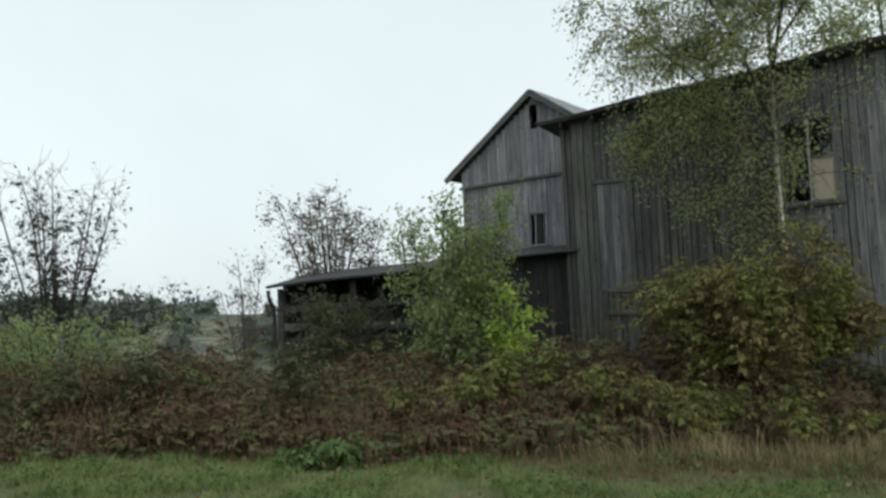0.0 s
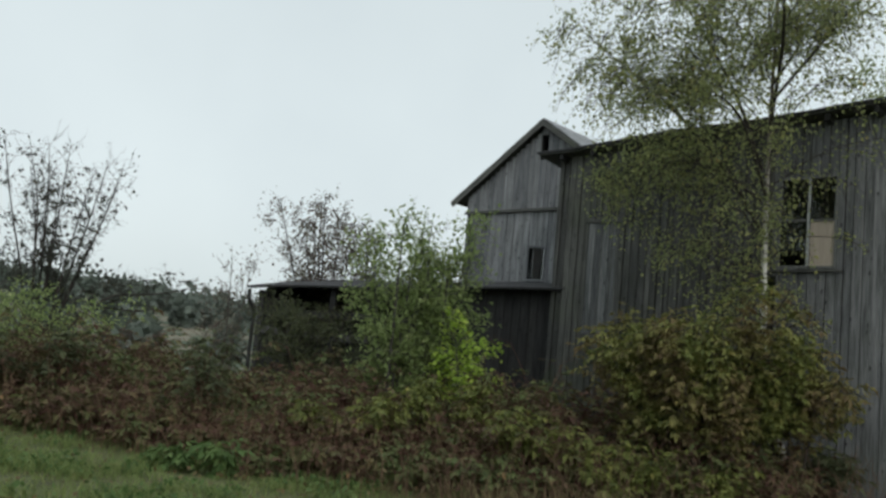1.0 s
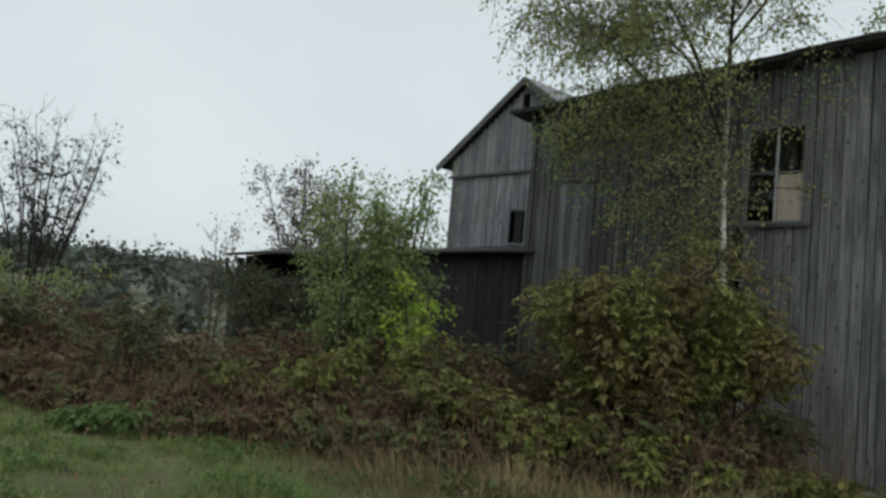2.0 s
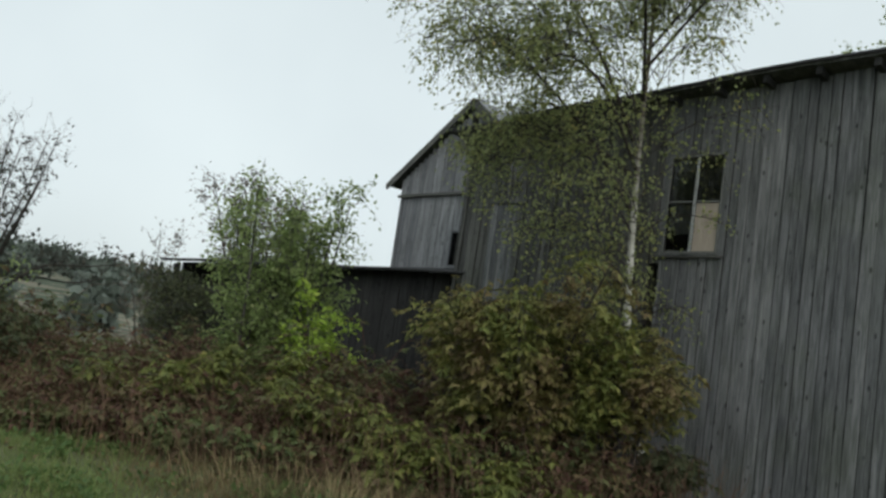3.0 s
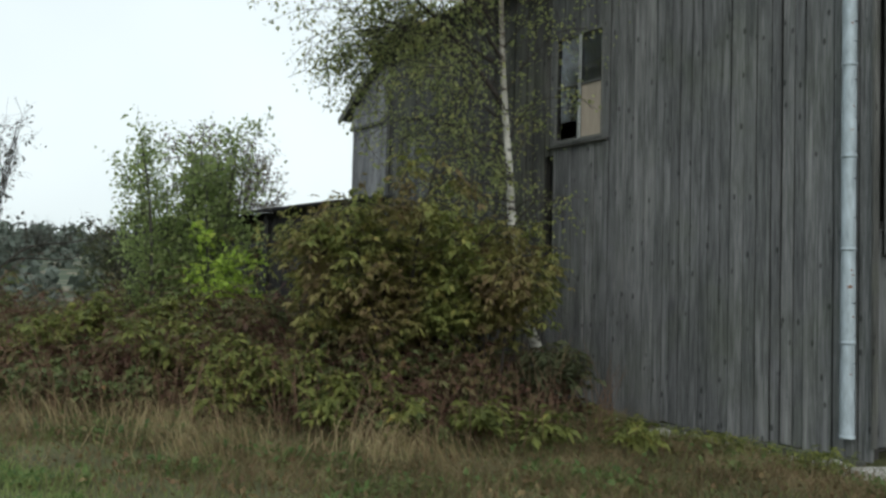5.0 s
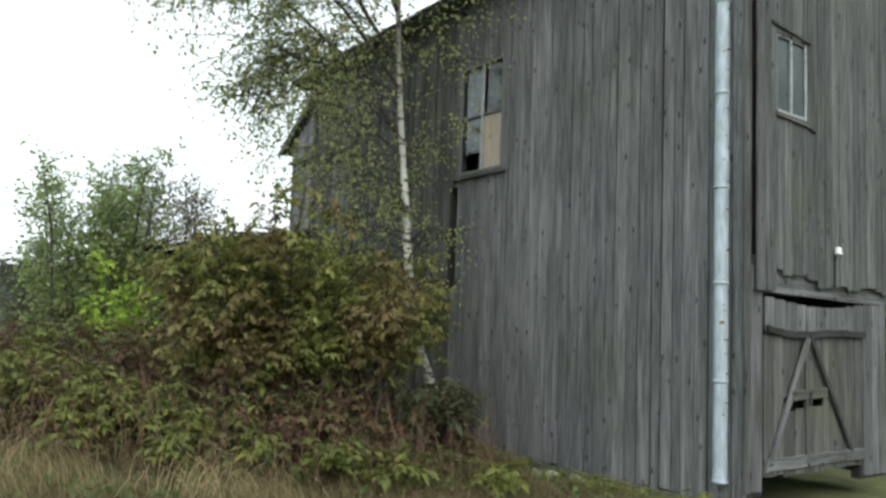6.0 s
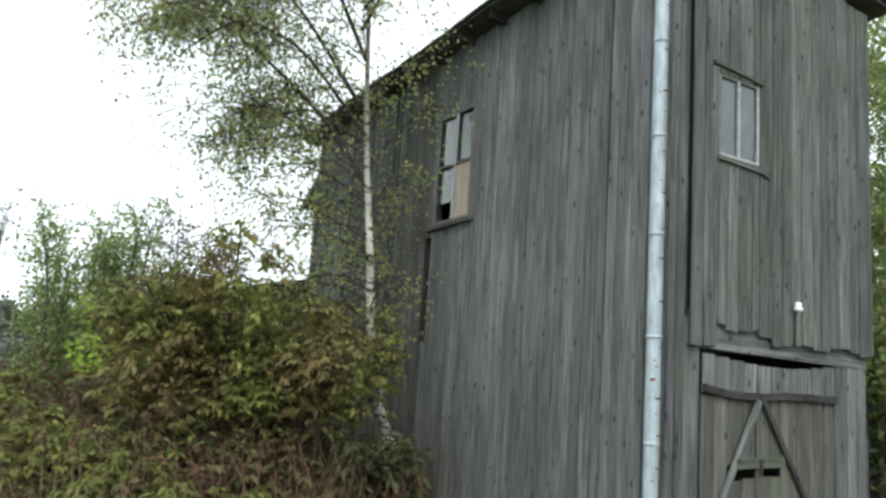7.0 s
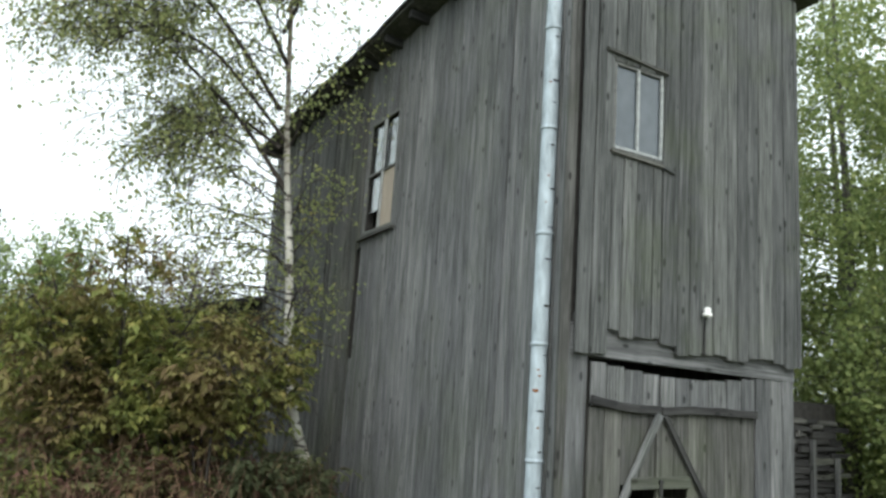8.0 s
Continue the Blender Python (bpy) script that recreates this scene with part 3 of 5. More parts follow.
# small window in the door end: thin frame, middle bar, two panes, drip board and sill
window = child("window", None, barn)
y = FY - 0.063
for x, z0, z1, w, mat in ((13.773, 3.635, 4.445, 0.03, "frame_bare"), (14.32, 3.635, 4.445, 0.026, "frame"), (14.04, 3.66, 4.43, 0.03, "frame")):
    plank("frame", (x, y, z0), (x, y, z1), w, 0.022, MAT[mat], window, YM)
plank("frame", (13.79, y, 4.432), (14.305, y, 4.432), 0.026, 0.02, MAT["frame_bare"], window, YM)
plank("frame", (13.79, y, 3.65), (14.305, y, 3.65), 0.03, 0.02, MAT["frame"], window, YM)
plank("drip_board", (13.66, y - 0.014, 4.53), (14.37, y - 0.014, 4.47), 0.026, 0.045, MAT["wood_old"], window, YM)
plank("sill", (13.73, y - 0.014, 3.61), (14.33, y - 0.014, 3.575), 0.035, 0.045, MAT["wood_old"], window, YM)
plank("sill", (14.30, y - 0.016, 3.58), (14.46, y - 0.016, 3.535), 0.026, 0.04, MAT["wood_end"], window, YM)
for x0, x1 in ((13.789, 14.024), (14.056, 14.306)):
    bm = bmesh.new()
    box(bm, (x0, FY - 0.058, 3.666), (x1, FY - 0.054, 4.418))
    part("pane", bm, MAT["glass_sky_tint"], window)

# large window in the long side: four lights, one of them boarded up
window = child("window", None, barn, None, "grey window with broken panes and one plywood sheet")
x = FX - 0.02
for y0, z0, y1, z1, w in ((5.12, 3.50, 5.12, 5.06, 0.05), (6.03, 3.50, 6.03, 5.06, 0.05), (5.555, 3.53, 5.555, 5.03, 0.055),
                          (5.145, 5.04, 6.005, 5.04, 0.045), (5.145, 3.52, 6.005, 3.52, 0.045), (5.585, 4.31, 6.005, 4.31, 0.04), (5.145, 4.31, 5.525, 4.31, 0.04)):
    plank("frame", (x, y0, z0), (x, y1, z1), w * 0.8, 0.026, MAT["frame" if y0 == 5.555 else "frame_bare"], window, XM)
plank("sill", (x - 0.02, 5.0, 3.46), (x - 0.02, 6.16, 3.435), 0.04, 0.05, MAT["wood_old"], window, XM)
for y0, y1, z0, z1 in ((5.147, 5.526, 4.332, 5.016), (5.584, 6.004, 4.332, 5.016), (5.584, 6.004, 3.80, 4.288)):
    bm = bmesh.new()
    box(bm, (FX + 0.004, y0, z0), (FX + 0.008, y1, z1))
    part("pane", bm, MAT["glass"], window)
plank("plywood_sheet", (FX - 0.012, 5.336, 3.545), (FX - 0.012, 5.336, 4.286), 0.38, 0.012, MAT["tan_board"], window, XM, "tan plywood sheet")

# double door
door = child("door", None, barn, None, "sagging double barn door with crossed braces")
yd = FY - 0.004
for x0, x1, seed in ((13.635, 14.38, 3), (14.40, 15.56, 4)):
    r = random.Random(seed)
    leaf = child("door_leaf", None, door)
    s = x0
    while s < x1 - 0.04:
        w = min(r.uniform(0.15, 0.24), x1 - s)
        if x1 - s - w < 0.06:
            w = x1 - s
        sag = 0.075 * math.sin((s - 13.6) / 1.95 * math.pi)
        foot = 0.03 + r.uniform(-0.02, 0.02)
        if 13.98 < s + w / 2 < 14.85:      # ragged gap cut to give the dark shadow below the cross board
            plank("board", (s + w / 2, yd, 0.79), (s + w / 2, yd, 1.40), w - 0.008, 0.022, MAT["wood_old"], leaf, YM)
            plank("board", (s + w / 2, yd, foot), (s + w / 2, yd, 0.71 + r.uniform(-0.07, 0.03)), w - 0.008, 0.022, MAT["wood_old"], leaf, YM)
        else:
            plank("board", (s + w / 2, yd, foot), (s + w / 2, yd, 1.40), w - 0.008, 0.022, MAT["wood_old"], leaf, YM)
        plank("board", (s + w / 2, yd - 0.018, 1.42), (s + w / 2, yd - 0.018, 1.775 - sag), w - 0.008, 0.022, MAT["wood"], leaf, YM)
        s += w
    a, c = x0 + 0.01, x1 - 0.01
    n_seg = 3
    for i in range(n_seg):
        z = [1.46, 1.425, 1.41, 1.415] if seed == 3 else [1.41, 1.435, 1.44, 1.43]
        p, q2 = a + (c - a) * i / n_seg, a + (c - a) * (i + 1) / n_seg
        # the rail's blackish tone includes its shadow line across the door
        plank("rail", (p - 0.004, yd - 0.03, z[i]), (q2 + 0.004, yd - 0.03, z[i + 1]), 0.065, 0.045, MAT["wood_shed"], leaf, YM)
    plank("rail", (a, yd - 0.026, 0.14), (c, yd - 0.026, 0.14), 0.12, 0.03, MAT["wood"], leaf, YM)
plank("stile", (14.385, yd - 0.025, 0.1), (14.385, yd - 0.025, 1.40), 0.055, 0.03, MAT["wood_old"], door, YM)
plank("brace", (14.36, yd - 0.056, 1.37), (13.74, yd - 0.03, 0.18), 0.075, 0.028, MAT["wood"], door, YM)
plank("brace", (14.43, yd - 0.056, 1.37), (15.28, yd - 0.03, 0.18), 0.05, 0.028, MAT["wood_shed"], door, YM)
plank("cross_board", (14.06, yd - 0.058, 0.80), (14.72, yd - 0.058, 0.82), 0.10, 0.024, MAT["wood_old"], door, YM)
bm = bmesh.new()
bmesh.ops.create_cone(bm, segments=10, radius1=0.022, radius2=0.022, depth=0.02, cap_ends=True, matrix=Matrix.Translation((14.375, yd - 0.09, 0.82)) @ Euler((radians(90), 0, 0)).to_matrix().to_4x4())
box(bm, (14.36, yd - 0.095, 0.70), (14.39, yd - 0.085, 0.80))
part("latch", bm, MAT["iron"], door)


def downpipe(parent, x, y, z0, z1, r, rusty):
    pipe = child("downpipe", None, parent, None, "pale zinc downpipe with rusty joints")
    ang = [2 * math.pi * i / 14 for i in range(14)]
    cuts, z = [], z0
    while z < z1:
        cuts.append((z, min(z1, z + 0.98)))
        z += 0.95
    for k, (lo, hi) in enumerate(cuts):
        v, f = tubes([([(x, y, lo), (x, y, (lo + hi) / 2), (x, y, hi)], [r, r * 0.985, r * 0.97])], 14)
        child("pipe_length", data("pipe_length", v, f, MAT["zinc"], True), pipe)
        v, f = tubes([([(x, y, lo - 0.002), (x, y, lo), (x, y, lo + 0.03), (x, y, lo + 0.032)], [r, r * 1.09, r * 1.09, r])], 14)
        child("joint_ring", data("joint_ring", v, f, MAT["zinc"], True), pipe)
        if rusty:
            bm = bmesh.new()
            box(bm, (x - 0.01, y - 0.01, lo + 0.10), (x + 0.12, y + 0.01, lo + 0.115))
            part("bracket", bm, MAT["iron"], pipe)
    return pipe


pipe = downpipe(barn, 13.29, 1.66, -0.03, 6.05, 0.072, True)
for z, a, s in ((1.50, -2.4, 0.03), (1.62, -2.0, 0.016), (1.67, -2.2, 0.014), (1.20, -1.9, 0.016), (0.62, -2.2, 0.014), (3.1, -2.2, 0.012), (3.34, -2.0, 0.014), (4.2, -2.3, 0.016)):
    bm = bmesh.new()
    cx, cy = 13.29 + 0.069 * math.cos(a), 1.66 + 0.069 * math.sin(a)
    m = Matrix.Translation((cx, cy, z)) @ Euler((0, 0, a)).to_matrix().to_4x4() @ Matrix.Diagonal((0.006, s, s * 0.6, 1))
    bmesh.ops.create_icosphere(bm, subdivisions=1, radius=1.0, matrix=m)
    part("rust_scab", bm, MAT["rust"], pipe)
# small dark dashes set on the pipe's surface at uneven heights
r = random.Random(23)
for i in range(16):
    z, a = 0.35 + i * 0.36 + r.uniform(-0.1, 0.1), -1.5 + r.uniform(-0.25, 0.2)
    bm = bmesh.new()
    m = Matrix.Translation((13.29 + 0.073 * math.cos(a), 1.66 + 0.073 * math.sin(a), z)) @ Euler((0, 0, a)).to_matrix().to_4x4() @ Matrix.Diagonal((0.006, r.uniform(0.02, 0.05), r.uniform(0.005, 0.013), 1))
    bmesh.ops.create_icosphere(bm, subdivisions=1, radius=1.0, matrix=m)
    part("dent", bm, MAT["iron"], pipe)

# white insulator on an iron hook, with a short wire down
hook = child("insulator", None, barn, None, "white porcelain insulator on an iron hook")
v, f = tubes([([(14.85, FY - 0.10, 1.93), (14.85, FY - 0.105, 2.24), (14.845, FY - 0.135, 2.28), (14.845, FY - 0.14, 2.32)], [0.011] * 4)], 6)
child("hook", data("hook", v, f, MAT["iron"], True), hook)
v, f = tubes([([(14.845, FY - 0.14, z) for z in (2.265, 2.27, 2.295, 2.31, 2.335, 2.35, 2.355)], [0.02, 0.042, 0.044, 0.028, 0.036, 0.022, 0.001])], 14)
child("porcelain_bell", data("porcelain_bell", v, f, MAT["porcelain"], True), hook)

# sill beam, corner stone and footing stones
plank("sill_beam", (FX - 0.035, FY + 0.05, -0.29), (FX - 0.035, 6.0, -0.30), 0.10, 0.05, MAT["wood_old"], barn, XM)
r = random.Random(5)
foot = child("footing", None, barn)
for i in range(13):
    bm = bmesh.new()
    s = r.uniform(0.17, 0.26) if i else 0.40
    bmesh.ops.create_icosphere(bm, subdivisions=2, radius=1.0)
    for vtx in bm.verts:
        vtx.co *= 1 + 0.16 * noise.noise(vtx.co * 1.7 + Vector((i, 0, 0)))
    bmesh.ops.transform(bm, verts=bm.verts, matrix=Matrix.Translation((FX - 0.06 + r.uniform(-0.05, 0.04) - (0.12 if i == 0 else 0), FY + i * 0.42 - (0.02 if i else 0.14), -0.43 + (r.uniform(-0.03, 0.03) if i else 0.03))) @ Matrix.Diagonal((s * 0.8, s * 1.25, 0.15, 1)))
    part("stone", bm, MAT["stone"], foot, smooth=True)

# shed roof: boards, ragged roofing edge, rafter tails
roof = child("roof", None, barn, None, "low-pitched roof of dark roofing felt")
x0, x1, y0, y1 = FX - 0.33, BX + 0.3, FY - 0.22, BY + 0.40


def roof_z(x, y):
    return eave_z(y) - 0.115 * (x - x0) + 0.02 * math.sin(1.7 * y)


for lift, th, name, mat, grow in ((0.0, 0.03, "roof_deck", MAT["wood_old"], 0.0), (0.034, 0.035, "roofing_felt", MAT["felt"], 0.04)):
    ny = 60
    verts, faces = [], []
    for i in range(ny + 1):
        yy = y0 - grow + (y1 - y0 + 2 * grow) * i / ny
        rag = 0.03 * noise.noise(Vector((0, yy * 2.5, lift * 9)))
        for xx in (x0 - grow + rag, x1 + grow):
            z = roof_z(xx, yy) + lift + 0.012 * noise.noise(Vector((xx, yy * 1.9, 3)))
            verts += [(xx, yy, z), (xx, yy, z + th)]
    for i in range(ny):
        a = 4 * i
        faces += [(a, a + 4, a + 6, a + 2), (a + 1, a + 3, a + 7, a + 5), (a, a + 1, a + 5, a + 4), (a + 2, a + 6, a + 7, a + 3)]
    faces += [(0, 2, 3, 1), (4 * ny, 4 * ny + 1, 4 * ny + 3, 4 * ny + 2)]
    child(name, data(name, verts, faces, mat), roof)
# rafters in blackish wood: shade under the eave put into their colour
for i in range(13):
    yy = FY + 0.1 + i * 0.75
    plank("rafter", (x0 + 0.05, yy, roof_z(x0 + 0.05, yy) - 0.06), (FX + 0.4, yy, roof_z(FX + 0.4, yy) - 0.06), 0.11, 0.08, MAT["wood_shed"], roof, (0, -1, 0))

# ---------------------------------------------------------------- the gabled barn behind
GX, GC = 14.80, 12.14
gable_barn = tagged(new("barn"), "gabled barn of silver-grey boards with a roof of pale shingles", "barn")
GL, GR, EZ, AZ = 14.42, 9.86, 5.46, 7.05
bm = bmesh.new()
HOLES = ((11.88, 12.42, 3.36, 4.12), (12.05, 12.26, 6.24, 6.85))
cuts = sorted({GR, GC, GL, *(v for h in HOLES for v in h[:2])})


def gable_top(y):
    return AZ - abs(y - GC) * (AZ - EZ) / (GL - GC)


for a, c in zip(cuts, cuts[1:]):
    runs = [(-0.4, None)]
    for h in HOLES:
        if h[0] - 1e-6 <= (a + c) / 2 <= h[1]:
            runs = [w for lo, hi in runs for w in ((lo, h[2]), (h[3], hi)) if w[1] is None or w[1] > w[0]]
    # the two openings lie one above the other
    if len(runs) == 2 and 12.05 <= (a + c) / 2 <= 12.26:
        runs = [(-0.4, 3.36), (4.12, 6.24), (6.85, None)]
    for lo, hi in runs:
        za, zc = (gable_top(a), gable_top(c)) if hi is None else (hi, hi)
        vs = [bm.verts.new(p) for p in ((GX, a, lo), (GX, c, lo), (GX, c, zc), (GX, a, za), (GX + 0.1, a, lo), (GX + 0.1, c, lo), (GX + 0.1, c, zc), (GX + 0.1, a, za))]
        for f in ((0, 1, 2, 3), (7, 6, 5, 4), (0, 4, 5, 1), (1, 5, 6, 2), (2, 6, 7, 3), (3, 7, 4, 0)):
            bm.faces.new([vs[i] for i in f])
bmesh.ops.remove_doubles(bm, verts=bm.verts, dist=0.0005)
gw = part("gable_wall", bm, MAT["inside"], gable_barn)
for name, lo, hi in (("side_wall", (GX + 0.1, GL - 0.1, -0.4), (GX + 9, GL, EZ)), ("side_wall", (BX + 0.12, GR, -0.4), (GX + 9, GR + 0.1, EZ)), ("back_wall", (GX + 9, GR, -0.4), (GX + 9.1, GL, EZ))):
    bm = bmesh.new()
    box(bm, lo, hi)
    part(name, bm, MAT["wood_old"], gable_barn)
GY = Vector((0, 1, 0))
boarding(gw, lambda s: Vector((GX - 0.002, s, 0)), GY, XM, (10.6, GL), lambda s: -0.3, lambda s: 5.02, MAT["wood_pale"], (0.13, 0.2), 21, [HOLES[0]], gap=0.012)
boarding(gw, lambda s: Vector((GX - 0.03, s, 0)), GY, XM, (10.6, GL), lambda s: 5.04, lambda s: gable_top(s) - 0.03, MAT["wood_pale"], (0.12, 0.19), 22, [HOLES[1]], gap=0.012)
plank("drip_rail", (GX - 0.05, 10.6, 5.03), (GX - 0.05, GL + 0.05, 5.02), 0.07, 0.06, MAT["wood_old"], gable_barn, XM)
window = child("window", None, gable_barn)
for a, c, w in (((11.90, 3.34), (11.90, 4.14), 0.05), ((12.40, 3.34), (12.40, 4.14), 0.05)):
    plank("frame", (GX - 0.03, *a), (GX - 0.03, *c), w, 0.03, MAT["wood_pale"], window, XM)
for z in (3.345, 4.135):
    plank("frame", (GX - 0.033, 11.86, z), (GX - 0.033, 12.44, z), 0.05, 0.03, MAT["wood_pale"], window, XM)
bm = bmesh.new()
box(bm, (GX + 0.03, 11.88, 3.36), (GX + 0.034, 12.42, 4.12))
part("pane", bm, MAT["glass"], window)
course_rng = random.Random(29)
groof = child("roof", None, gable_barn, None, "pale grey shingle roof")
slope = (AZ - EZ) / (GL - GC)
for sgn in (1, -1):
    pitch = math.atan(slope)
    run = (GL - GC + 0.42) / math.cos(pitch)
    courses = 14
    for k in range(courses):
        d0, d1 = run * k / courses, run * (k + 1) / courses + 0.03
        bm = bmesh.new()
        for i in range(24):
            xa = GX - 0.22 + i * 9.5 / 24
            o = 0.006 * course_rng.uniform(-1, 1)
            box(bm, (xa, d0, 0.012 + 0.012 + o), (xa + 9.5 / 24 - 0.01, d1, 0.04 + o))
        m = Matrix.Translation((0, GC, AZ + 0.13)) @ Matrix(((1, 0, 0), (0, sgn, 0), (0, 0, 1))).to_4x4() @ Matrix.Rotation(-pitch, 4, "X")
        bmesh.ops.transform(bm, matrix=m, verts=bm.verts)
        part("shingle_course", bm, MAT["shingle"], groof)
    a = (GX - 0.2, GC, AZ + 0.06)
    c = (GX - 0.2, GC + sgn * (GL - GC + 0.42), AZ + 0.06 - slope * (GL - GC + 0.42))
    plank("verge_board", a, c, 0.12, 0.03, MAT["wood_old"], groof, XM)
    bm = bmesh.new()
    box(bm, (GX - 0.17, 0, -0.02), (GX + 9.2, run, 0.01))
    bmesh.ops.transform(bm, matrix=m, verts=bm.verts)
    part("roof_deck", bm, MAT["wood_old"], groof)

# ---------------------------------------------------------------- the low shed, set at an angle
A0, B0 = Vector((13.35, 10.36, 0)), Vector((10.1, 16.8, 0))
SU = (B0 - A0).normalized()
SN = Vector((-SU.y, SU.x, 0))          # towards the camera
if SN.x > 0:
    SN = -SN
SL = (B0 - A0).length
shed = tagged(new("shed"), "low dark shed with a felt roof beside the barns", "shed")


def shed_z(s):
    return 2.99 - 0.065 * s


def shed_p(s, back, z):
    p = A0 + SU * s - SN * back
    return Vector((p.x, p.y, z))


bm = bmesh.new()
for s0, s1, lo, hi in ((0.05, 3.2, -0.3, None), (3.2, SL - 0.2, -0.3, 1.35)):
    vs = []
    for back in (0.40, 0.48):
        for s in (s0, s1):
            p = shed_p(s, back, 0)
            vs += [bm.verts.new((p.x, p.y, lo)), bm.verts.new((p.x, p.y, shed_z(s) + 0.05 if hi is None else hi))]
    for f in ((0, 2, 3, 1), (4, 5, 7, 6), (0, 1, 5, 4), (2, 6, 7, 3), (0, 4, 6, 2), (1, 3, 7, 5)):
        bm.faces.new([vs[i] for i in f])
bmesh.ops.remove_doubles(bm, verts=bm.verts, dist=0.0005)
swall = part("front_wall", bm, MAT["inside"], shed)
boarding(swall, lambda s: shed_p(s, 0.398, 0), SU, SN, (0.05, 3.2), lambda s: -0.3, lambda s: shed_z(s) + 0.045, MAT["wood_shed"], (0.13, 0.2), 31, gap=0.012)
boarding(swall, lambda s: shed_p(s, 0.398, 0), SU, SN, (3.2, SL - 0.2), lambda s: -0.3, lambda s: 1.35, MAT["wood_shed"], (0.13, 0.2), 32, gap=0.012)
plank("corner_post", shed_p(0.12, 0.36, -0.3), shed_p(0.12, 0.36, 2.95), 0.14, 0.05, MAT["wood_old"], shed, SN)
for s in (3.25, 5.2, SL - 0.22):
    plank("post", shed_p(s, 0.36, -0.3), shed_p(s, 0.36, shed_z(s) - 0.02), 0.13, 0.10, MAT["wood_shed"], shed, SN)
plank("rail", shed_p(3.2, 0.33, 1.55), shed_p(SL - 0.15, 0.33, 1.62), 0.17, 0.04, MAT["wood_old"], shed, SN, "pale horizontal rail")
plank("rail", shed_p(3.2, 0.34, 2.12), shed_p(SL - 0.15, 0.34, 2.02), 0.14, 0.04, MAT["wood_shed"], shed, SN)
bm = bmesh.new()
vs = []
DEEP = 2.6
for s, b in ((0.0, 2.4), (SL - 0.2, DEEP)):
    for lo, hi in ((-0.3, shed_z(s) + 0.14 * b - 0.01),):
        p, q3 = shed_p(s, b, 0), shed_p(s, b + 0.08, 0)
        vs += [bm.verts.new((p.x, p.y, lo)), bm.verts.new((p.x, p.y, hi)), bm.verts.new((q3.x, q3.y, lo)), bm.verts.new((q3.x, q3.y, hi))]
for f in ((0, 4, 5, 1), (2, 3, 7, 6), (1, 5, 7, 3), (0, 2, 6, 4), (0, 1, 3, 2), (4, 6, 7, 5)):
    bm.faces.new([vs[i] for i in f])
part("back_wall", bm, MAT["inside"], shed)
bm = bmesh.new()
p, q3 = shed_p(SL - 0.2, 0.5, 0), shed_p(SL - 0.2, DEEP, 0)
w = SU * 0.06
vs = [bm.verts.new((v.x, v.y, z)) for v, back in ((p, 0.5), (q3, DEEP), (q3 - w, DEEP), (p - w, 0.5)) for z in (-0.3, shed_z(SL) + 0.14 * back - 0.01)]
for f in ((0, 2, 3, 1), (2, 4, 5, 3), (4, 6, 7, 5), (6, 0, 1, 7), (1, 3, 5, 7), (0, 6, 4, 2)):
    bm.faces.new([vs[i] for i in f])
part("side_wall", bm, MAT["wood_shed"], shed)
sroof = child("roof", None, shed, None, "sagging roof of grey felt")
for lift, th, grow, name, mat in ((0, 0.03, 0.0, "roof_deck", MAT["wood_shed"]), (0.033, 0.03, 0.03, "roofing_felt", MAT["felt"])):
    verts, faces, k = [], [], 24
    for i in range(k + 1):
        s = -0.0 - grow * 0.2 + (SL + grow) * i / k
        for back in (0.0 - grow, DEEP):
            z = shed_z(s) + lift + 0.14 * back + 0.02 * math.sin(s * 1.3) + 0.008 * noise.noise(Vector((s * 2, back, 1)))
            p = shed_p(s, back, z)
            verts += [tuple(p), (p.x, p.y, p.z + th)]
    for i in range(k):
        a = 4 * i
        faces += [(a, a + 4, a + 6, a + 2), (a + 1, a + 3, a + 7, a + 5), (a, a + 1, a + 5, a + 4), (a + 2, a + 6, a + 7, a + 3)]
    faces += [(0, 2, 3, 1), (4 * k, 4 * k + 1, 4 * k + 3, 4 * k + 2)]
    child(name, data(name, verts, faces, mat), sroof)
pts = [tuple(shed_p(SL - 0.05, b, z)) for b, z in ((-0.02, 2.48), (-0.02, 2.36), (0.06, 2.22), (0.24, 2.08), (0.30, 1.95), (0.30, 0.2))]
v, f = tubes([(pts, [0.045] * 6)], 8)
child("downpipe", data("downpipe", v, f, MAT["iron"], True), shed)

# ---------------------------------------------------------------- trees and shrubs
def birch_reach(f):
    z = -0.2 + 10.8 * f
    return float(np.interp(z, [1.8, 3.0, 4.2, 5.5, 7.5, 9.0, 10.5], [0.6, 1.0, 1.4, 2.1, 2.7, 2.4, 1.2]))


def birch_room(p):
    """Clear of the barn's side, and narrow below the crown."""
    away = np.hypot(p[:, 0] - np.interp(p[:, 2], [2.4, 4.5], [12.0, 11.3]), p[:, 1] - np.interp(p[:, 2], [2.4, 3.4, 5.6, 6.6], [5.7, 6.1, 6.2, 5.7]))
    return ((p[:, 0] < 13.25) | (p[:, 2] > 6.4)) & (away < np.interp(p[:, 2], [2, 3.2, 4.4, 5.6, 6.3], [1.1, 1.7, 2.4, 2.9, 4.6]))


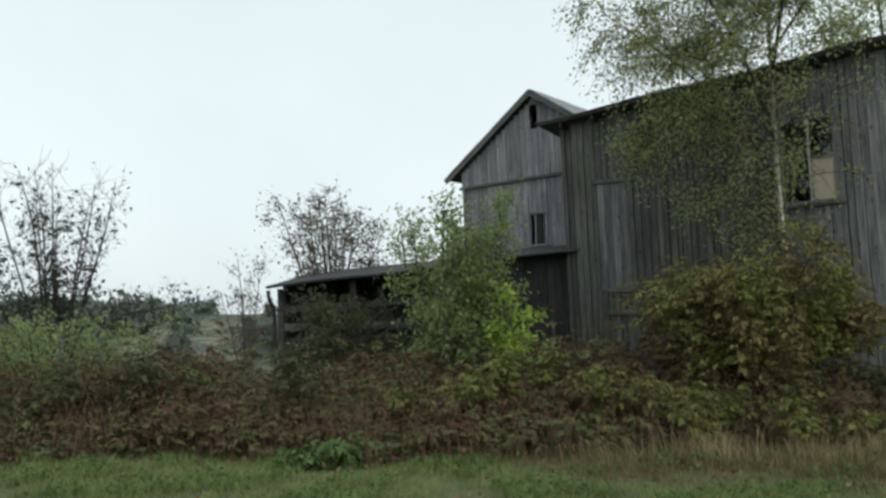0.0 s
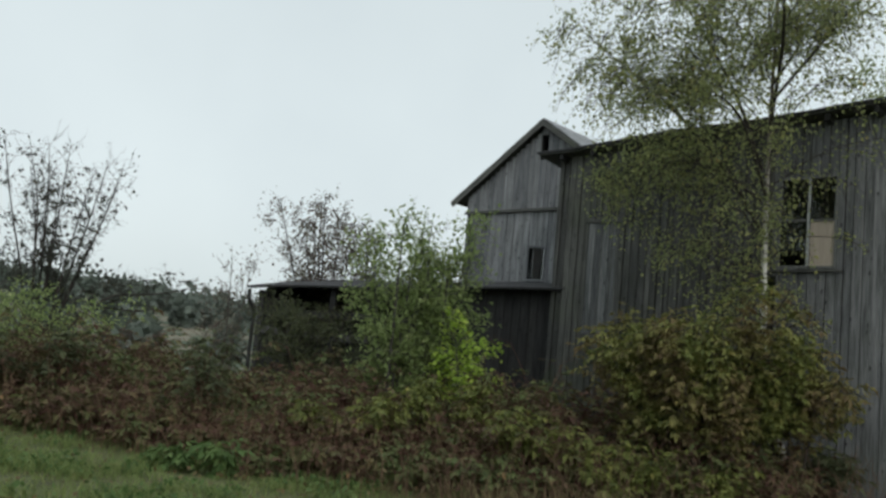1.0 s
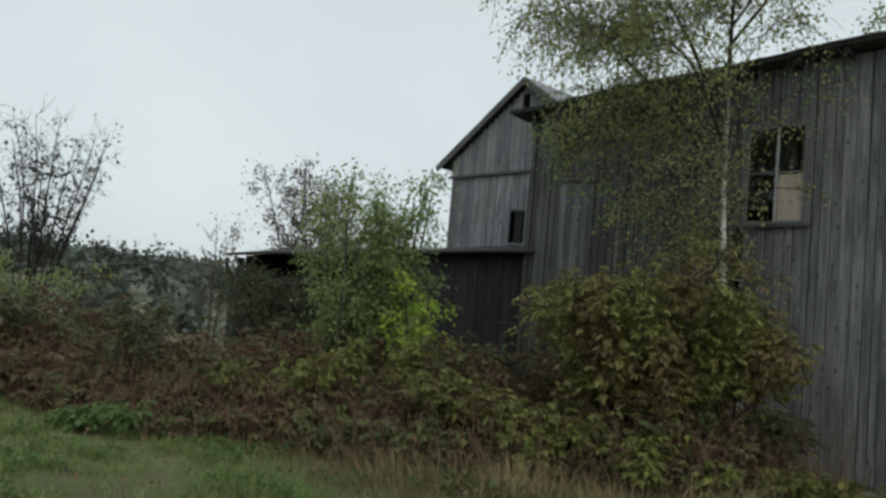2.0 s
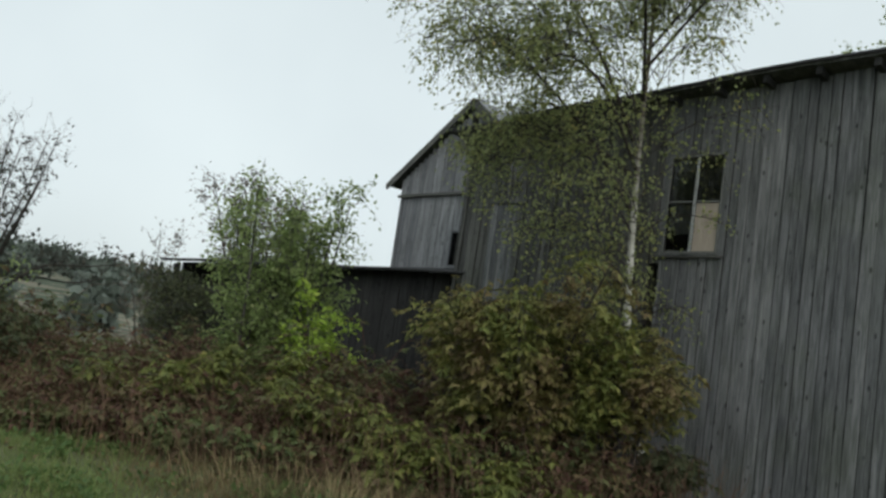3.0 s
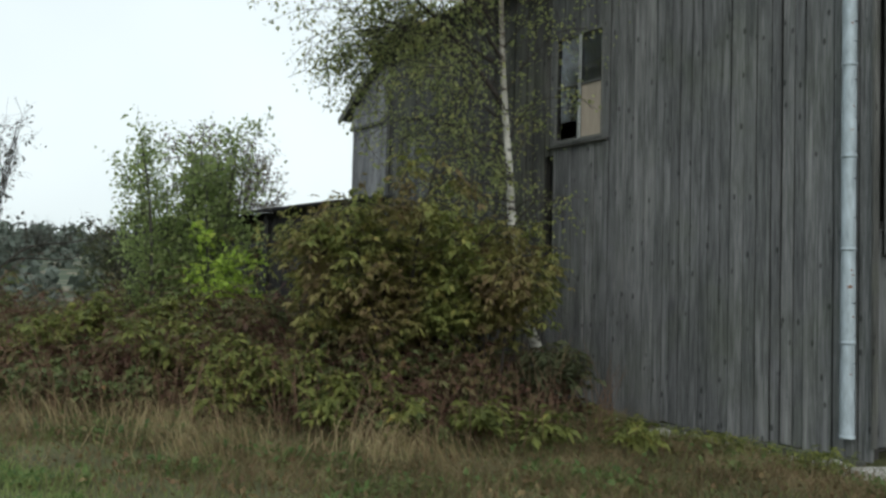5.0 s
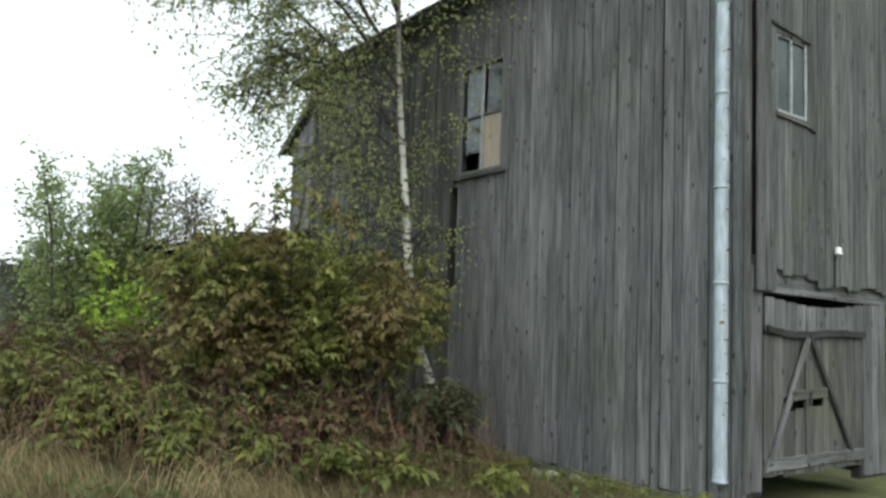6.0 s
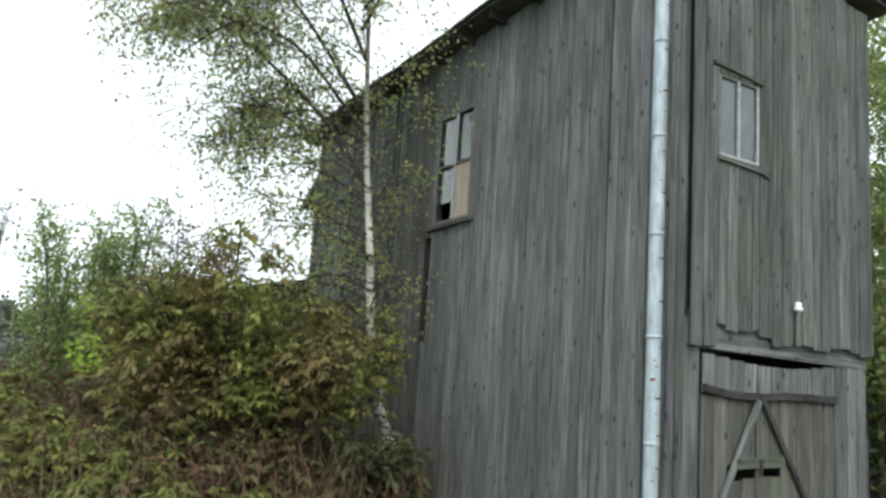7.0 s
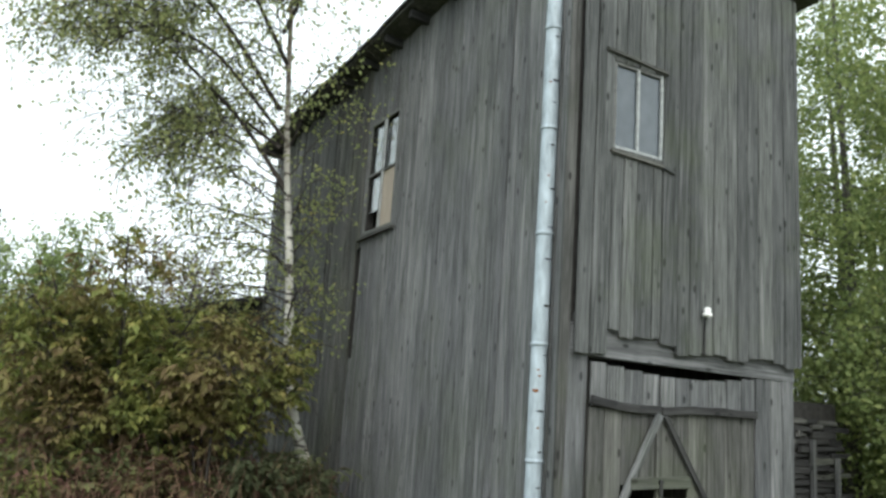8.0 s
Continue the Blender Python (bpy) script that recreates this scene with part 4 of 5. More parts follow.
birch_trunk = [(12.95, 5.45, -0.3), (12.80, 5.55, 0.4), (12.50, 5.75, 1.0), (12.42, 5.84, 2.0), (12.36, 5.85, 2.8), (12.24, 5.83, 3.6), (12.10, 5.79, 4.5),
               (11.95, 5.72, 6.3), (11.85, 5.65, 8.2), (11.8, 5.6, 10.4)]
tree("birch", "birch with white bark and thin yellow-green leaves by the barn", "tree",
     [(birch_trunk, 0.085), ([(12.16, 5.84, 3.9), (11.6, 6.2, 4.8), (10.8, 6.8, 5.7), (9.8, 7.7, 6.6)], 0.032, 18, lambda f: 0.95 - 0.2 * f, 0.35),
      ([(12.0, 5.83, 4.9), (11.2, 6.0, 6.0), (10.3, 6.3, 6.9), (9.5, 6.7, 7.7)], 0.028, 16, lambda f: 1.0 - 0.25 * f, 0.3),
      ([(12.05, 5.83, 4.4), (11.6, 6.6, 5.0), (11.2, 7.3, 4.9), (11.0, 7.8, 4.4)], 0.022, 14, lambda f: 0.75, 0.3),
      ([(12.1, 5.8, 4.5), (11.1, 5.8, 5.5), (10.3, 5.9, 5.7), (9.7, 6.1, 5.1)], 0.024, 11, lambda f: 0.95, 0.3),
      ([(12.0, 5.75, 5.5), (11.0, 5.2, 6.6), (10.3, 5.0, 7.2), (9.8, 4.9, 7.3)], 0.026, 11, lambda f: 1.1 - 0.2 * f, 0.3),
      ([(11.9, 5.75, 5.9), (12.2, 5.0, 7.0), (12.4, 4.4, 7.8)], 0.025, 12, lambda f: 1.1 - 0.3 * f, 0.3),
      ([(11.9, 5.72, 6.2), (12.4, 5.5, 7.0), (12.9, 5.4, 7.6)], 0.022, 14, lambda f: 0.95 - 0.2 * f, 0.25)], 76, birch_reach, 0.65, 0.3, 19, 0.8, 11.5, 0.056,
     MAT["bark_birch"], MAT["leaf_birch"], 41, start=0.2, hang=0.55, spread=0.07, limb_bark=MAT["bark_dark"], side=(-0.6, 0.1), limb_r=0.26, wide=0.72,
     keep=birch_room, fade=lambda f: float(np.interp(f, [0.2, 0.36, 0.46], [0.35, 0.75, 1.05])))


def fan(cx, cy, count, height, lean, r0, seed, z0=None):
    rng = np.random.default_rng(seed)
    out = []
    for i in range(count):
        a = 2 * math.pi * (i + rng.uniform()) / count
        z = float(ground_z(cx, cy)) - 0.1 if z0 is None else z0
        k = lean * rng.uniform(0.4, 1.1)
        h = height * rng.uniform(0.75, 1.0)
        bend = rng.uniform(0.5, 0.9)
        out.append(([(cx + 0.1 * math.cos(a), cy + 0.1 * math.sin(a), z), (cx + k * 0.35 * math.cos(a), cy + k * 0.35 * math.sin(a), z + h * 0.4),
                     (cx + k * bend * math.cos(a), cy + k * bend * math.sin(a), z + h * 0.75), (cx + k * math.cos(a), cy + k * math.sin(a), z + h)], r0 * rng.uniform(0.7, 1.1)))
    return out


tree("hazel_bush", "broad bush turning from green to reddish brown", "bush", fan(10.6, 6.0, 12, 3.15, 1.5, 0.03, 51), 15, lambda f: 0.85 - 0.4 * f, 0.3, 0.3, 8, 0.42, 5.0, 0.165,
     MAT["bark_dark"], MAT["leaf_bush"], 52, start=0.38, hang=0.5, spread=0.09, keep=lambda p: p[:, 0] < 13.2, spray=True)
tree("hazel_bush", "low arm of green leaves before the birch's foot", "bush", fan(11.45, 5.05, 6, 2.35, 0.85, 0.02, 66), 8, lambda f: 0.55 - 0.3 * f, 0.3, 0.3, 7, 0.35, 4.2, 0.165,
     MAT["bark_dark"], MAT["leaf_bush"], 67, start=0.68, hang=0.5, spread=0.08, keep=lambda p: p[:, 0] < 13.2, spray=True)
tree("willow_shrub", "green shrub with upright twigs in front of the shed", "shrub", fan(9.25, 11.0, 6, 4.2, 0.8, 0.035, 53) + fan(10.0, 10.6, 6, 4.5, 0.75, 0.035, 153), 14, lambda f: 0.7 - 0.42 * f, 1.1, 0.03, 9, 0.45, 12, 0.078,
     MAT["bark_grey"], MAT["leaf_willow"], 54, start=0.15, hang=0.1, spread=0.07, split=False)
tree("maple_sapling", "lime-green sapling in front of the shrubs", "sapling", fan(9.9, 9.8, 4, 2.5, 0.4, 0.016, 55), 8, lambda f: 0.5 - 0.25 * f, 0.6, 0.1, 6, 0.28, 8, 0.10,
     MAT["bark_grey"], MAT["leaf_lime"], 56, start=0.35, hang=0.3, spread=0.06)
tree("hawthorn_bush", "dull green twiggy bush hiding the shed's open end", "bush", fan(10.0, 14.2, 9, 2.75, 1.3, 0.03, 64), 11, lambda f: 0.75 - 0.35 * f, 0.5, 0.1, 8, 0.4, 13, 0.075,
     MAT["bark_dark"], MAT["leaf_dull"], 65, start=0.15, hang=0.3, spread=0.08, split=False)
tree("elder_shrub", "thinning shrub with faded purple-brown leaves behind the shed", "shrub", fan(13.0, 17.5, 10, 5.4, 1.6, 0.04, 57), 13, lambda f: 0.95 - 0.5 * f, 0.8, 0.05, 8, 0.5, 9, 0.085,
     MAT["bark_dark"], MAT["leaf_purple"], 58, start=0.25, hang=0.2, spread=0.08, split=False)
tree("elder_shrub", "small sparse shrub beside the shed's end", "shrub", fan(10.75, 18.4, 5, 3.7, 0.8, 0.022, 59), 8, lambda f: 0.6 - 0.3 * f, 0.9, 0.05, 5, 0.4, 7, 0.075,
     MAT["bark_grey"], MAT["leaf_purple"], 60, start=0.3, hang=0.2, spread=0.07, split=False)
bare = fan(7.4, 21.4, 11, 6.3, 1.3, 0.04, 61)
bare += [([(7.7, 21.3, 0.8), (8.8, 21.1, 2.1), (9.9, 20.9, 2.2), (11.0, 20.7, 2.5)], 0.04), ([(7.4, 21.4, 0.8), (8.6, 21.3, 1.8), (9.7, 21.1, 1.7), (10.5, 21.0, 2.0)], 0.035),
         ([(7.2, 21.4, 0.6), (6.1, 21.3, 2.3), (5.3, 21.3, 3.6), (5.0, 21.3, 4.7)], 0.05), ([(7.2, 21.5, 0.5), (5.4, 21.6, 2.1), (4.2, 21.5, 2.9), (3.4, 21.5, 3.7)], 0.04)]
tree("bare_tree", "almost leafless many-stemmed tree with few dark leaves", "tree", bare, 11, lambda f: 0.9 - 0.4 * f, 1.3, 0.0, 8, 0.5, 2.3, 0.115,
     MAT["bark_dark"], MAT["leaf_dark"], 62, start=0.25, hang=0.3, spread=0.05, fade=lambda f: float(np.interp(f, [0.3, 0.7, 0.95], [1.3, 0.9, 0.15])))
tree("dark_tree", "dark drooping evergreen at the meadow's edge", "tree", [([(5.3, 21.3, -0.4), (5.3, 21.3, 3), (5.3, 21.3, 6.3)], 0.12)], 44, lambda f: 2.0 - 1.2 * f, 0.0, 0.5, 12, 0.5, 14, 0.1,
     MAT["bark_dark"], MAT["leaf_dark"], 63, start=0.08, hang=0.6, spread=0.1, split=False)
tree("green_bush", "rounded green bush at the field's edge", "bush", fan(4.9, 16.8, 11, 2.25, 1.9, 0.02, 68), 11, lambda f: 0.7 - 0.3 * f, 0.6, 0.1, 7, 0.35, 14, 0.07,
     MAT["bark_dark"], MAT["leaf_willow"], 69, start=0.1, hang=0.2, spread=0.09, split=False)
for i, (x, y, h, sp) in enumerate(((20.8, 8.0, 7.5, 2.2), (22.6, 5.4, 12.0, 2.7), (21.8, 3.4, 9.0, 2.0), (24.6, 7.0, 11.5, 2.8), (24.5, 1.6, 11.5, 3.0), (28.0, 5.0, 14.0, 3.6), (27.0, -3.0, 11.5, 3.2))):
    z = float(ground_z(x, y)) - 0.2
    tree("woodland_tree", "leafy green tree at the wood's edge behind the barn", "tree", [([(x, y, z), (x + 0.1, y, z + h * 0.4), (x - 0.1, y + 0.2, z + h)], 0.14)], 44,
         lambda f, sp=sp: sp * (1.1 - 0.75 * f), 0.35, 0.25, 15, 0.9, 46, 0.092, MAT["bark_grey"], MAT["leaf_wood"], 70 + i, start=0.05, hang=0.3, spread=0.2, group="trees behind the barn", split=False, wide=0.75)

rng = np.random.default_rng(79)
c = np.column_stack([rng.uniform(30, 38, 50000), rng.uniform(-18, 11, 50000), rng.beta(1.1, 1.2, 50000) * 14 - 1])
c = c[c[:, 2] < 9.5 + 2.5 * waves(c[:, 0] * 0.6, c[:, 1] * 0.5)]
v, f = leaves(c, 0.42, rng, 0.1, 0.8, 0.3)
tagged(new("wood_belt", data("wood_belt", v, f, MAT["leaf_wood"])), "dense green wood behind the nearer trees", "woods", kind="stuff")

# stacked weathered boards and posts beyond the barn
pile = tagged(new("timber_wall"), "dark tumbledown wall of old stacked boards with a post", "wall")
# added dark sheet stands in for shade between the stacked boards
bm = bmesh.new()
box(bm, (17.5, 4.37, -0.4), (20.75, 4.45, 1.75))
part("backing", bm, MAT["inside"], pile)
r = random.Random(8)
for i in range(22):
    x = 17.6 + r.uniform(0, 0.3)
    while x < 20.6 and i < 20 + 2 * math.sin(3 * x):
        ln = r.uniform(0.25, 0.75)
        z = -0.33 + 0.1 * i + r.uniform(-0.015, 0.015)
        plank("board", (x, 4.3 + r.uniform(-0.05, 0.05), z), (min(x + ln, 20.9), 4.3 + r.uniform(-0.05, 0.05), z + r.uniform(-0.03, 0.03)), r.choice((0.07, 0.09)), 0.05, MAT["wood_shed" if r.random() < 0.7 else "wood_old"], pile, (0, -1, 0))
        x += ln + r.uniform(0.0, 0.06)
for x, h in ((18.3, 1.75), (19.95, 1.2), (20.5, 0.95)):
    plank("post", (x, 4.2, -0.45), (x + 0.04, 4.22, h), 0.06, 0.06, MAT["wood"], pile, (0, -1, 0))

# ---------------------------------------------------------------- bramble thicket
EDGE = np.array([(-6, 16.5), (3, 13.2), (4.5, 12.0), (5.5, 9.0), (6.8, 7.5), (8.2, 6.4), (9.2, 5.2), (9.9, 4.3), (10.7, 3.8), (11.7, 4.0), (13.3, 4.9)])


def edge_gap(p, line=EDGE):
    """How far behind a line, the thicket's front edge, each point lies; less than nought in front of it."""
    best = np.full(len(p), 1e9)
    sign = np.ones(len(p))
    for a, c in zip(line, line[1:]):
        ab = c - a
        t = np.clip(((p - a) @ ab) / (ab @ ab), 0, 1)
        off = p - (a + t[:, None] * ab)
        d = np.hypot(off[:, 0], off[:, 1])
        s = np.where(ab[0] * (p - a)[:, 1] - ab[1] * (p - a)[:, 0] > 0, 1, -1)
        closer = d < best
        best, sign = np.where(closer, d, best), np.where(closer, s, sign)
    return best * sign


rng = np.random.default_rng(81)
root = rng.uniform((-3, 2.6), (13.2, 18), (26000, 2))
gap = edge_gap(root) + 0.35 * waves(root[:, 0] * 2, root[:, 1] * 2)
inside = (gap > 0) & (gap < 4.8) & (rng.uniform(size=len(root)) < np.where(gap < 2.5, 0.62, 0.34))
shed_side = (root - np.array(A0[:2])) @ np.array(SN[:2])
inside &= (shed_side > -0.1) | (root[:, 1] > 17.5)
root, gap = root[inside], gap[inside]
canes, spots = [], []
for (x, y), gp in zip(root, gap):
    lump = waves(x * 1.7, y * 1.7)
    h = min(1.35, 0.36 + 0.55 * gp) * rng.uniform(0.55, 1.1) * (0.82 + 0.42 * lump)
    h *= float(np.interp(x, [10.5, 12.5], [1.0, 0.6]))
    tall = rng.uniform() < 0.10
    h *= 1.3 if tall else 1.0
    a = rng.uniform(0, 2 * math.pi)
    ln = h * rng.uniform(0.4, 1.1)
    z = float(ground_z(x, y)) - 0.03
    t = np.linspace(0, 1, 6)
    pts = np.stack([x + ln * t ** 1.5 * math.cos(a), y + ln * t ** 1.5 * math.sin(a), z + h * np.sin(t * 2.1)], 1)
    pts[:, 0] = np.minimum(pts[:, 0], 13.3)
    canes.append((pts, np.linspace(0.007, 0.003, 6)))
    for q4 in rng.uniform(0.3, 1, 4 if tall else 5) ** 0.7:
        spots.append(along(pts, q4)[0] + rng.normal(size=3) * (0.08, 0.08, 0.05))
v, f = tubes(canes, 3)
thicket = tagged(new("bramble_thicket"), "tangled bramble thicket in autumn reds and dull greens", "brambles", kind="stuff")
tagged(child("cane_tangle", data("cane_tangle", v, f, MAT["cane"]), thicket), kind="stuff")
v, f = sprays(np.array(spots), 0.175, rng, 0.35)
tagged(child("foliage", data("foliage", v, f, MAT["leaf_bramble"]), thicket), kind="stuff")
# dead upright stalks at its front
stalk = rng.uniform((0, 2.6), (12.6, 16), (16000, 2))
sg = edge_gap(stalk)
stalk = stalk[(sg > -0.5) & (sg < 2.6) & (rng.uniform(size=len(sg)) < 0.36 - 0.1 * sg)][:1100]
rows = []
for x, y in stalk:
    h, z = rng.uniform(0.4, 1.15), float(ground_z(x, y))
    dx, dy = rng.normal(size=2) * 0.3 * h
    rows.append(([(x, y, z), (x + dx * 0.3, y + dy * 0.3, z + h * 0.5), (x + dx, y + dy, z + h)], [0.005, 0.004, 0.002]))
v, f = tubes(rows, 3)
tagged(new("dead_stalks", data("dead_stalks", v, f, MAT["stalk"])), "brown dead weed stalks in front of the brambles", "weeds", kind="stuff")


def leafy_shoots(name, label, places, seed, foliage="leaf_bright"):
    rng = np.random.default_rng(seed)
    thing = tagged(new(name), label, "bush")
    thing.location = (places[0][0], places[0][1], float(ground_z(*places[0][:2])))
    o = np.array(thing.location)
    canes, spots = [], []
    for x, y, h, r in places:
        for _ in range(int(17 * r / 0.4)):
            a, k = rng.uniform(0, 2 * math.pi), r * rng.uniform(0.2, 1.1)
            z = float(ground_z(x, y))
            hh = h * rng.uniform(0.6, 1.1)
            t = np.linspace(0, 1, 5)
            pts = np.stack([x + k * t * math.cos(a), y + k * t * math.sin(a), z + hh * np.sin(t * 1.8)], 1)
            canes.append((pts, np.linspace(0.006, 0.003, 5)))
            for q4 in rng.uniform(0.5, 1, 6):
                spots.append(along(pts, q4)[0] + rng.normal(size=3) * 0.05)
    v, f = tubes(canes, 3)
    tagged(child("stem_work", data("stem_work", v - o, f, MAT["cane"]), thing), kind="stuff")
    v, f = sprays(np.array(spots), 0.2, rng, 0.35)
    tagged(child("foliage", data("foliage", v - o, f, MAT[foliage]), thing), kind="stuff")


leafy_shoots("raspberry_bush", "bright yellow-green leaves along the thicket's edge", [(8.75, 6.75, 0.85, 0.6), (9.2, 6.0, 0.75, 0.55), (9.6, 5.25, 0.6, 0.5), (8.2, 7.4, 1.0, 0.5)], 91)
leafy_shoots("raspberry_bush", "low light-green leafy shoots in dry grass", [(10.3, 3.95, 0.45, 0.3), (9.9, 4.5, 0.45, 0.25)], 92)
leafy_shoots("raspberry_bush", "low light-green leafy shoots in dry grass", [(9.1, 5.0, 0.42, 0.25), (8.5, 6.1, 0.5, 0.25)], 93)
leafy_shoots("raspberry_bush", "light-green shoots among red brambles", [(7.2, 9.0, 1.1, 0.4), (6.7, 9.6, 0.9, 0.35)], 94)
leafy_shoots("raspberry_bush", "light-green shoots among red brambles", [(10.9, 3.5, 0.35, 0.25), (11.6, 3.0, 0.3, 0.2)], 95)
leafy_shoots("nettle_clump", "tall dull green shoots standing above the brambles", [(5.7, 10.9, 1.45, 0.35), (6.2, 11.6, 1.5, 0.3)], 97, "leaf_dull")
leafy_shoots("nettle_clump", "tall dull green shoots standing above the brambles", [(4.7, 13.3, 1.4, 0.4), (3.9, 14.0, 1.35, 0.35)], 98, "leaf_dull")
leafy_shoots("raspberry_bush", "light-green shoots among red brambles", [(7.7, 8.7, 1.3, 0.35), (8.4, 8.4, 1.35, 0.3)], 99)
leafy_shoots("nettle_clump", "dull green growth round the birch's foot", [(12.35, 4.85, 0.95, 0.5), (12.75, 5.3, 0.8, 0.4), (11.9, 4.6, 0.9, 0.45)], 90, "leaf_dull")
leafy_shoots("weed_clump", "dark green clump of weeds in the meadow", [(4.9, 9.3, 0.36, 0.3), (4.6, 9.7, 0.26, 0.25)], 96, "herb")

# ---------------------------------------------------------------- grasses
def blades(name, label, pts, height, width, mat, seed, lean=0.35, swing=None):
    rng = np.random.default_rng(seed)
    k = len(pts)
    z = ground_z(pts[:, 0], pts[:, 1]) - 0.01
    a = rng.uniform(0, 2 * np.pi, k)
    h = height * rng.uniform(0.5, 1.3, k)
    b = rng.uniform(0, 2 * np.pi, k) if swing is None else swing + rng.normal(0, 0.5, k)
    off = np.stack([np.cos(b), np.sin(b)], 1) * (h * lean * rng.uniform(0.1, 1.3, k))[:, None]
    sx, sy = np.cos(a) * width / 2, np.sin(a) * width / 2
    p0 = np.stack([pts[:, 0] - sx, pts[:, 1] - sy, z], 1)
    p1 = np.stack([pts[:, 0] + sx, pts[:, 1] + sy, z], 1)
    m1 = np.stack([pts[:, 0] + sx * 0.8 + off[:, 0] * 0.35, pts[:, 1] + sy * 0.8 + off[:, 1] * 0.35, z + h * 0.6], 1)
    m0 = np.stack([pts[:, 0] - sx * 0.8 + off[:, 0] * 0.35, pts[:, 1] - sy * 0.8 + off[:, 1] * 0.35, z + h * 0.6], 1)
    t1 = np.stack([pts[:, 0] + sx * 0.1 + off[:, 0], pts[:, 1] + sy * 0.1 + off[:, 1], z + h * 0.95], 1)
    t0 = np.stack([pts[:, 0] - sx * 0.1 + off[:, 0], pts[:, 1] - sy * 0.1 + off[:, 1], z + h * 0.95], 1)
    v = np.stack([p0, p1, m1, m0, t1, t0], 1).reshape(-1, 3)
    i = np.arange(k)[:, None] * 6
    f = np.concatenate([i + np.array([[0, 1, 2, 3]]), i + np.array([[3, 2, 4, 5]])])
    return tagged(new(name, data(name, v, f, mat)), label, "grass", kind="stuff")


rng = np.random.default_rng(101)
p = rng.uniform((-5, -3), (13.3, 17), (420000, 2))
gap = edge_gap(p)
clump = waves(p[:, 0] * 3.1, p[:, 1] * 3.1) + 0.7 * waves(p[:, 0] * 7.3 + 2, p[:, 1] * 7.3)
# the mown meadow ends along this line; between it and the thicket lie dry grass and weeds
MEADOW = np.array([(-6, 16.5), (3, 13.8), (4.9, 11.0), (5.7, 9.3), (5.8, 7.0), (5.8, 5.0), (6.2, 3.6), (7.0, 2.5), (8.6, 1.0), (10.5, -0.6), (13.4, -2.5)])
field = edge_gap(p, MEADOW) - 0.4 + 0.45 * waves(p[:, 0] * 1.9, p[:, 1] * 1.9)
chance = rng.uniform(size=len(p))
green = (gap < 0.4) & (rng.uniform(size=len(p)) < step(-3.2, 0.0, p[:, 1] + 0.25 * p[:, 0])) & (chance < (0.45 + 0.35 * clump) * np.where(field < 0, 1.0, 0.42))
low, high = p[green & (clump < 0.25)], p[green & (clump >= 0.25)]
blades("meadow_grass", "short rough green meadow grass", low, 0.085, 0.009, MAT["grass"], 102, 0.9)
blades("meadow_grass", "tufts of longer green meadow grass", high, 0.15, 0.010, MAT["grass"], 105, 0.8)
band = (gap < 0.5) & (field > -0.3) & (rng.uniform(size=len(p)) < np.clip(0.2 + 0.35 * field, 0.05, 0.62) * (0.4 + 0.7 * (clump > -0.1)))
dry = p[band]
dry = dry[dry[:, 0] < 13.2]
far_in = edge_gap(dry) + 0.3 * waves(dry[:, 0] * 3.3, dry[:, 1] * 3.3)
blades("dry_grass", "flattened brown dry grass before the thicket", dry[far_in < -0.6], 0.19, 0.008, MAT["straw"], 103, 1.5)
stand = dry[far_in >= -0.6]
blades("dry_grass", "standing straw-coloured grass along the thicket's edge", stand[rng.uniform(size=len(stand)) < 0.6], 0.27, 0.007, MAT["straw"], 107, 1.2)
tufts = [(7.5, 5.4, 0.5), (8.15, 4.7, 3.3), (8.9, 3.7, 0.2), (9.4, 3.5, 2.8), (7.9, 5.9, 3.6), (6.9, 6.5, 3.0), (7.7, 4.4, 3.5)]
tuft = np.concatenate([rng.normal((cx, cy), (0.32, 0.24), (90, 2)) for cx, cy, _ in tufts])
blades("dry_grass", "pale tufts of long bleached grass", tuft, 0.43, 0.007, MAT["straw_pale"], 104, 1.0, np.repeat([a for *_, a in tufts], 90))
foot = np.column_stack([13.2 - np.abs(rng.normal(0, 0.16, 900)), rng.uniform(1.5, 5.2, 900)])
blades("meadow_grass", "green weeds and grass at the barn's foot", foot, 0.2, 0.010, MAT["grass"], 106, 0.6)
by_wall = np.column_stack([13.1 - np.abs(rng.normal(0, 0.35, 700)), rng.uniform(1.2, 5.6, 700)])
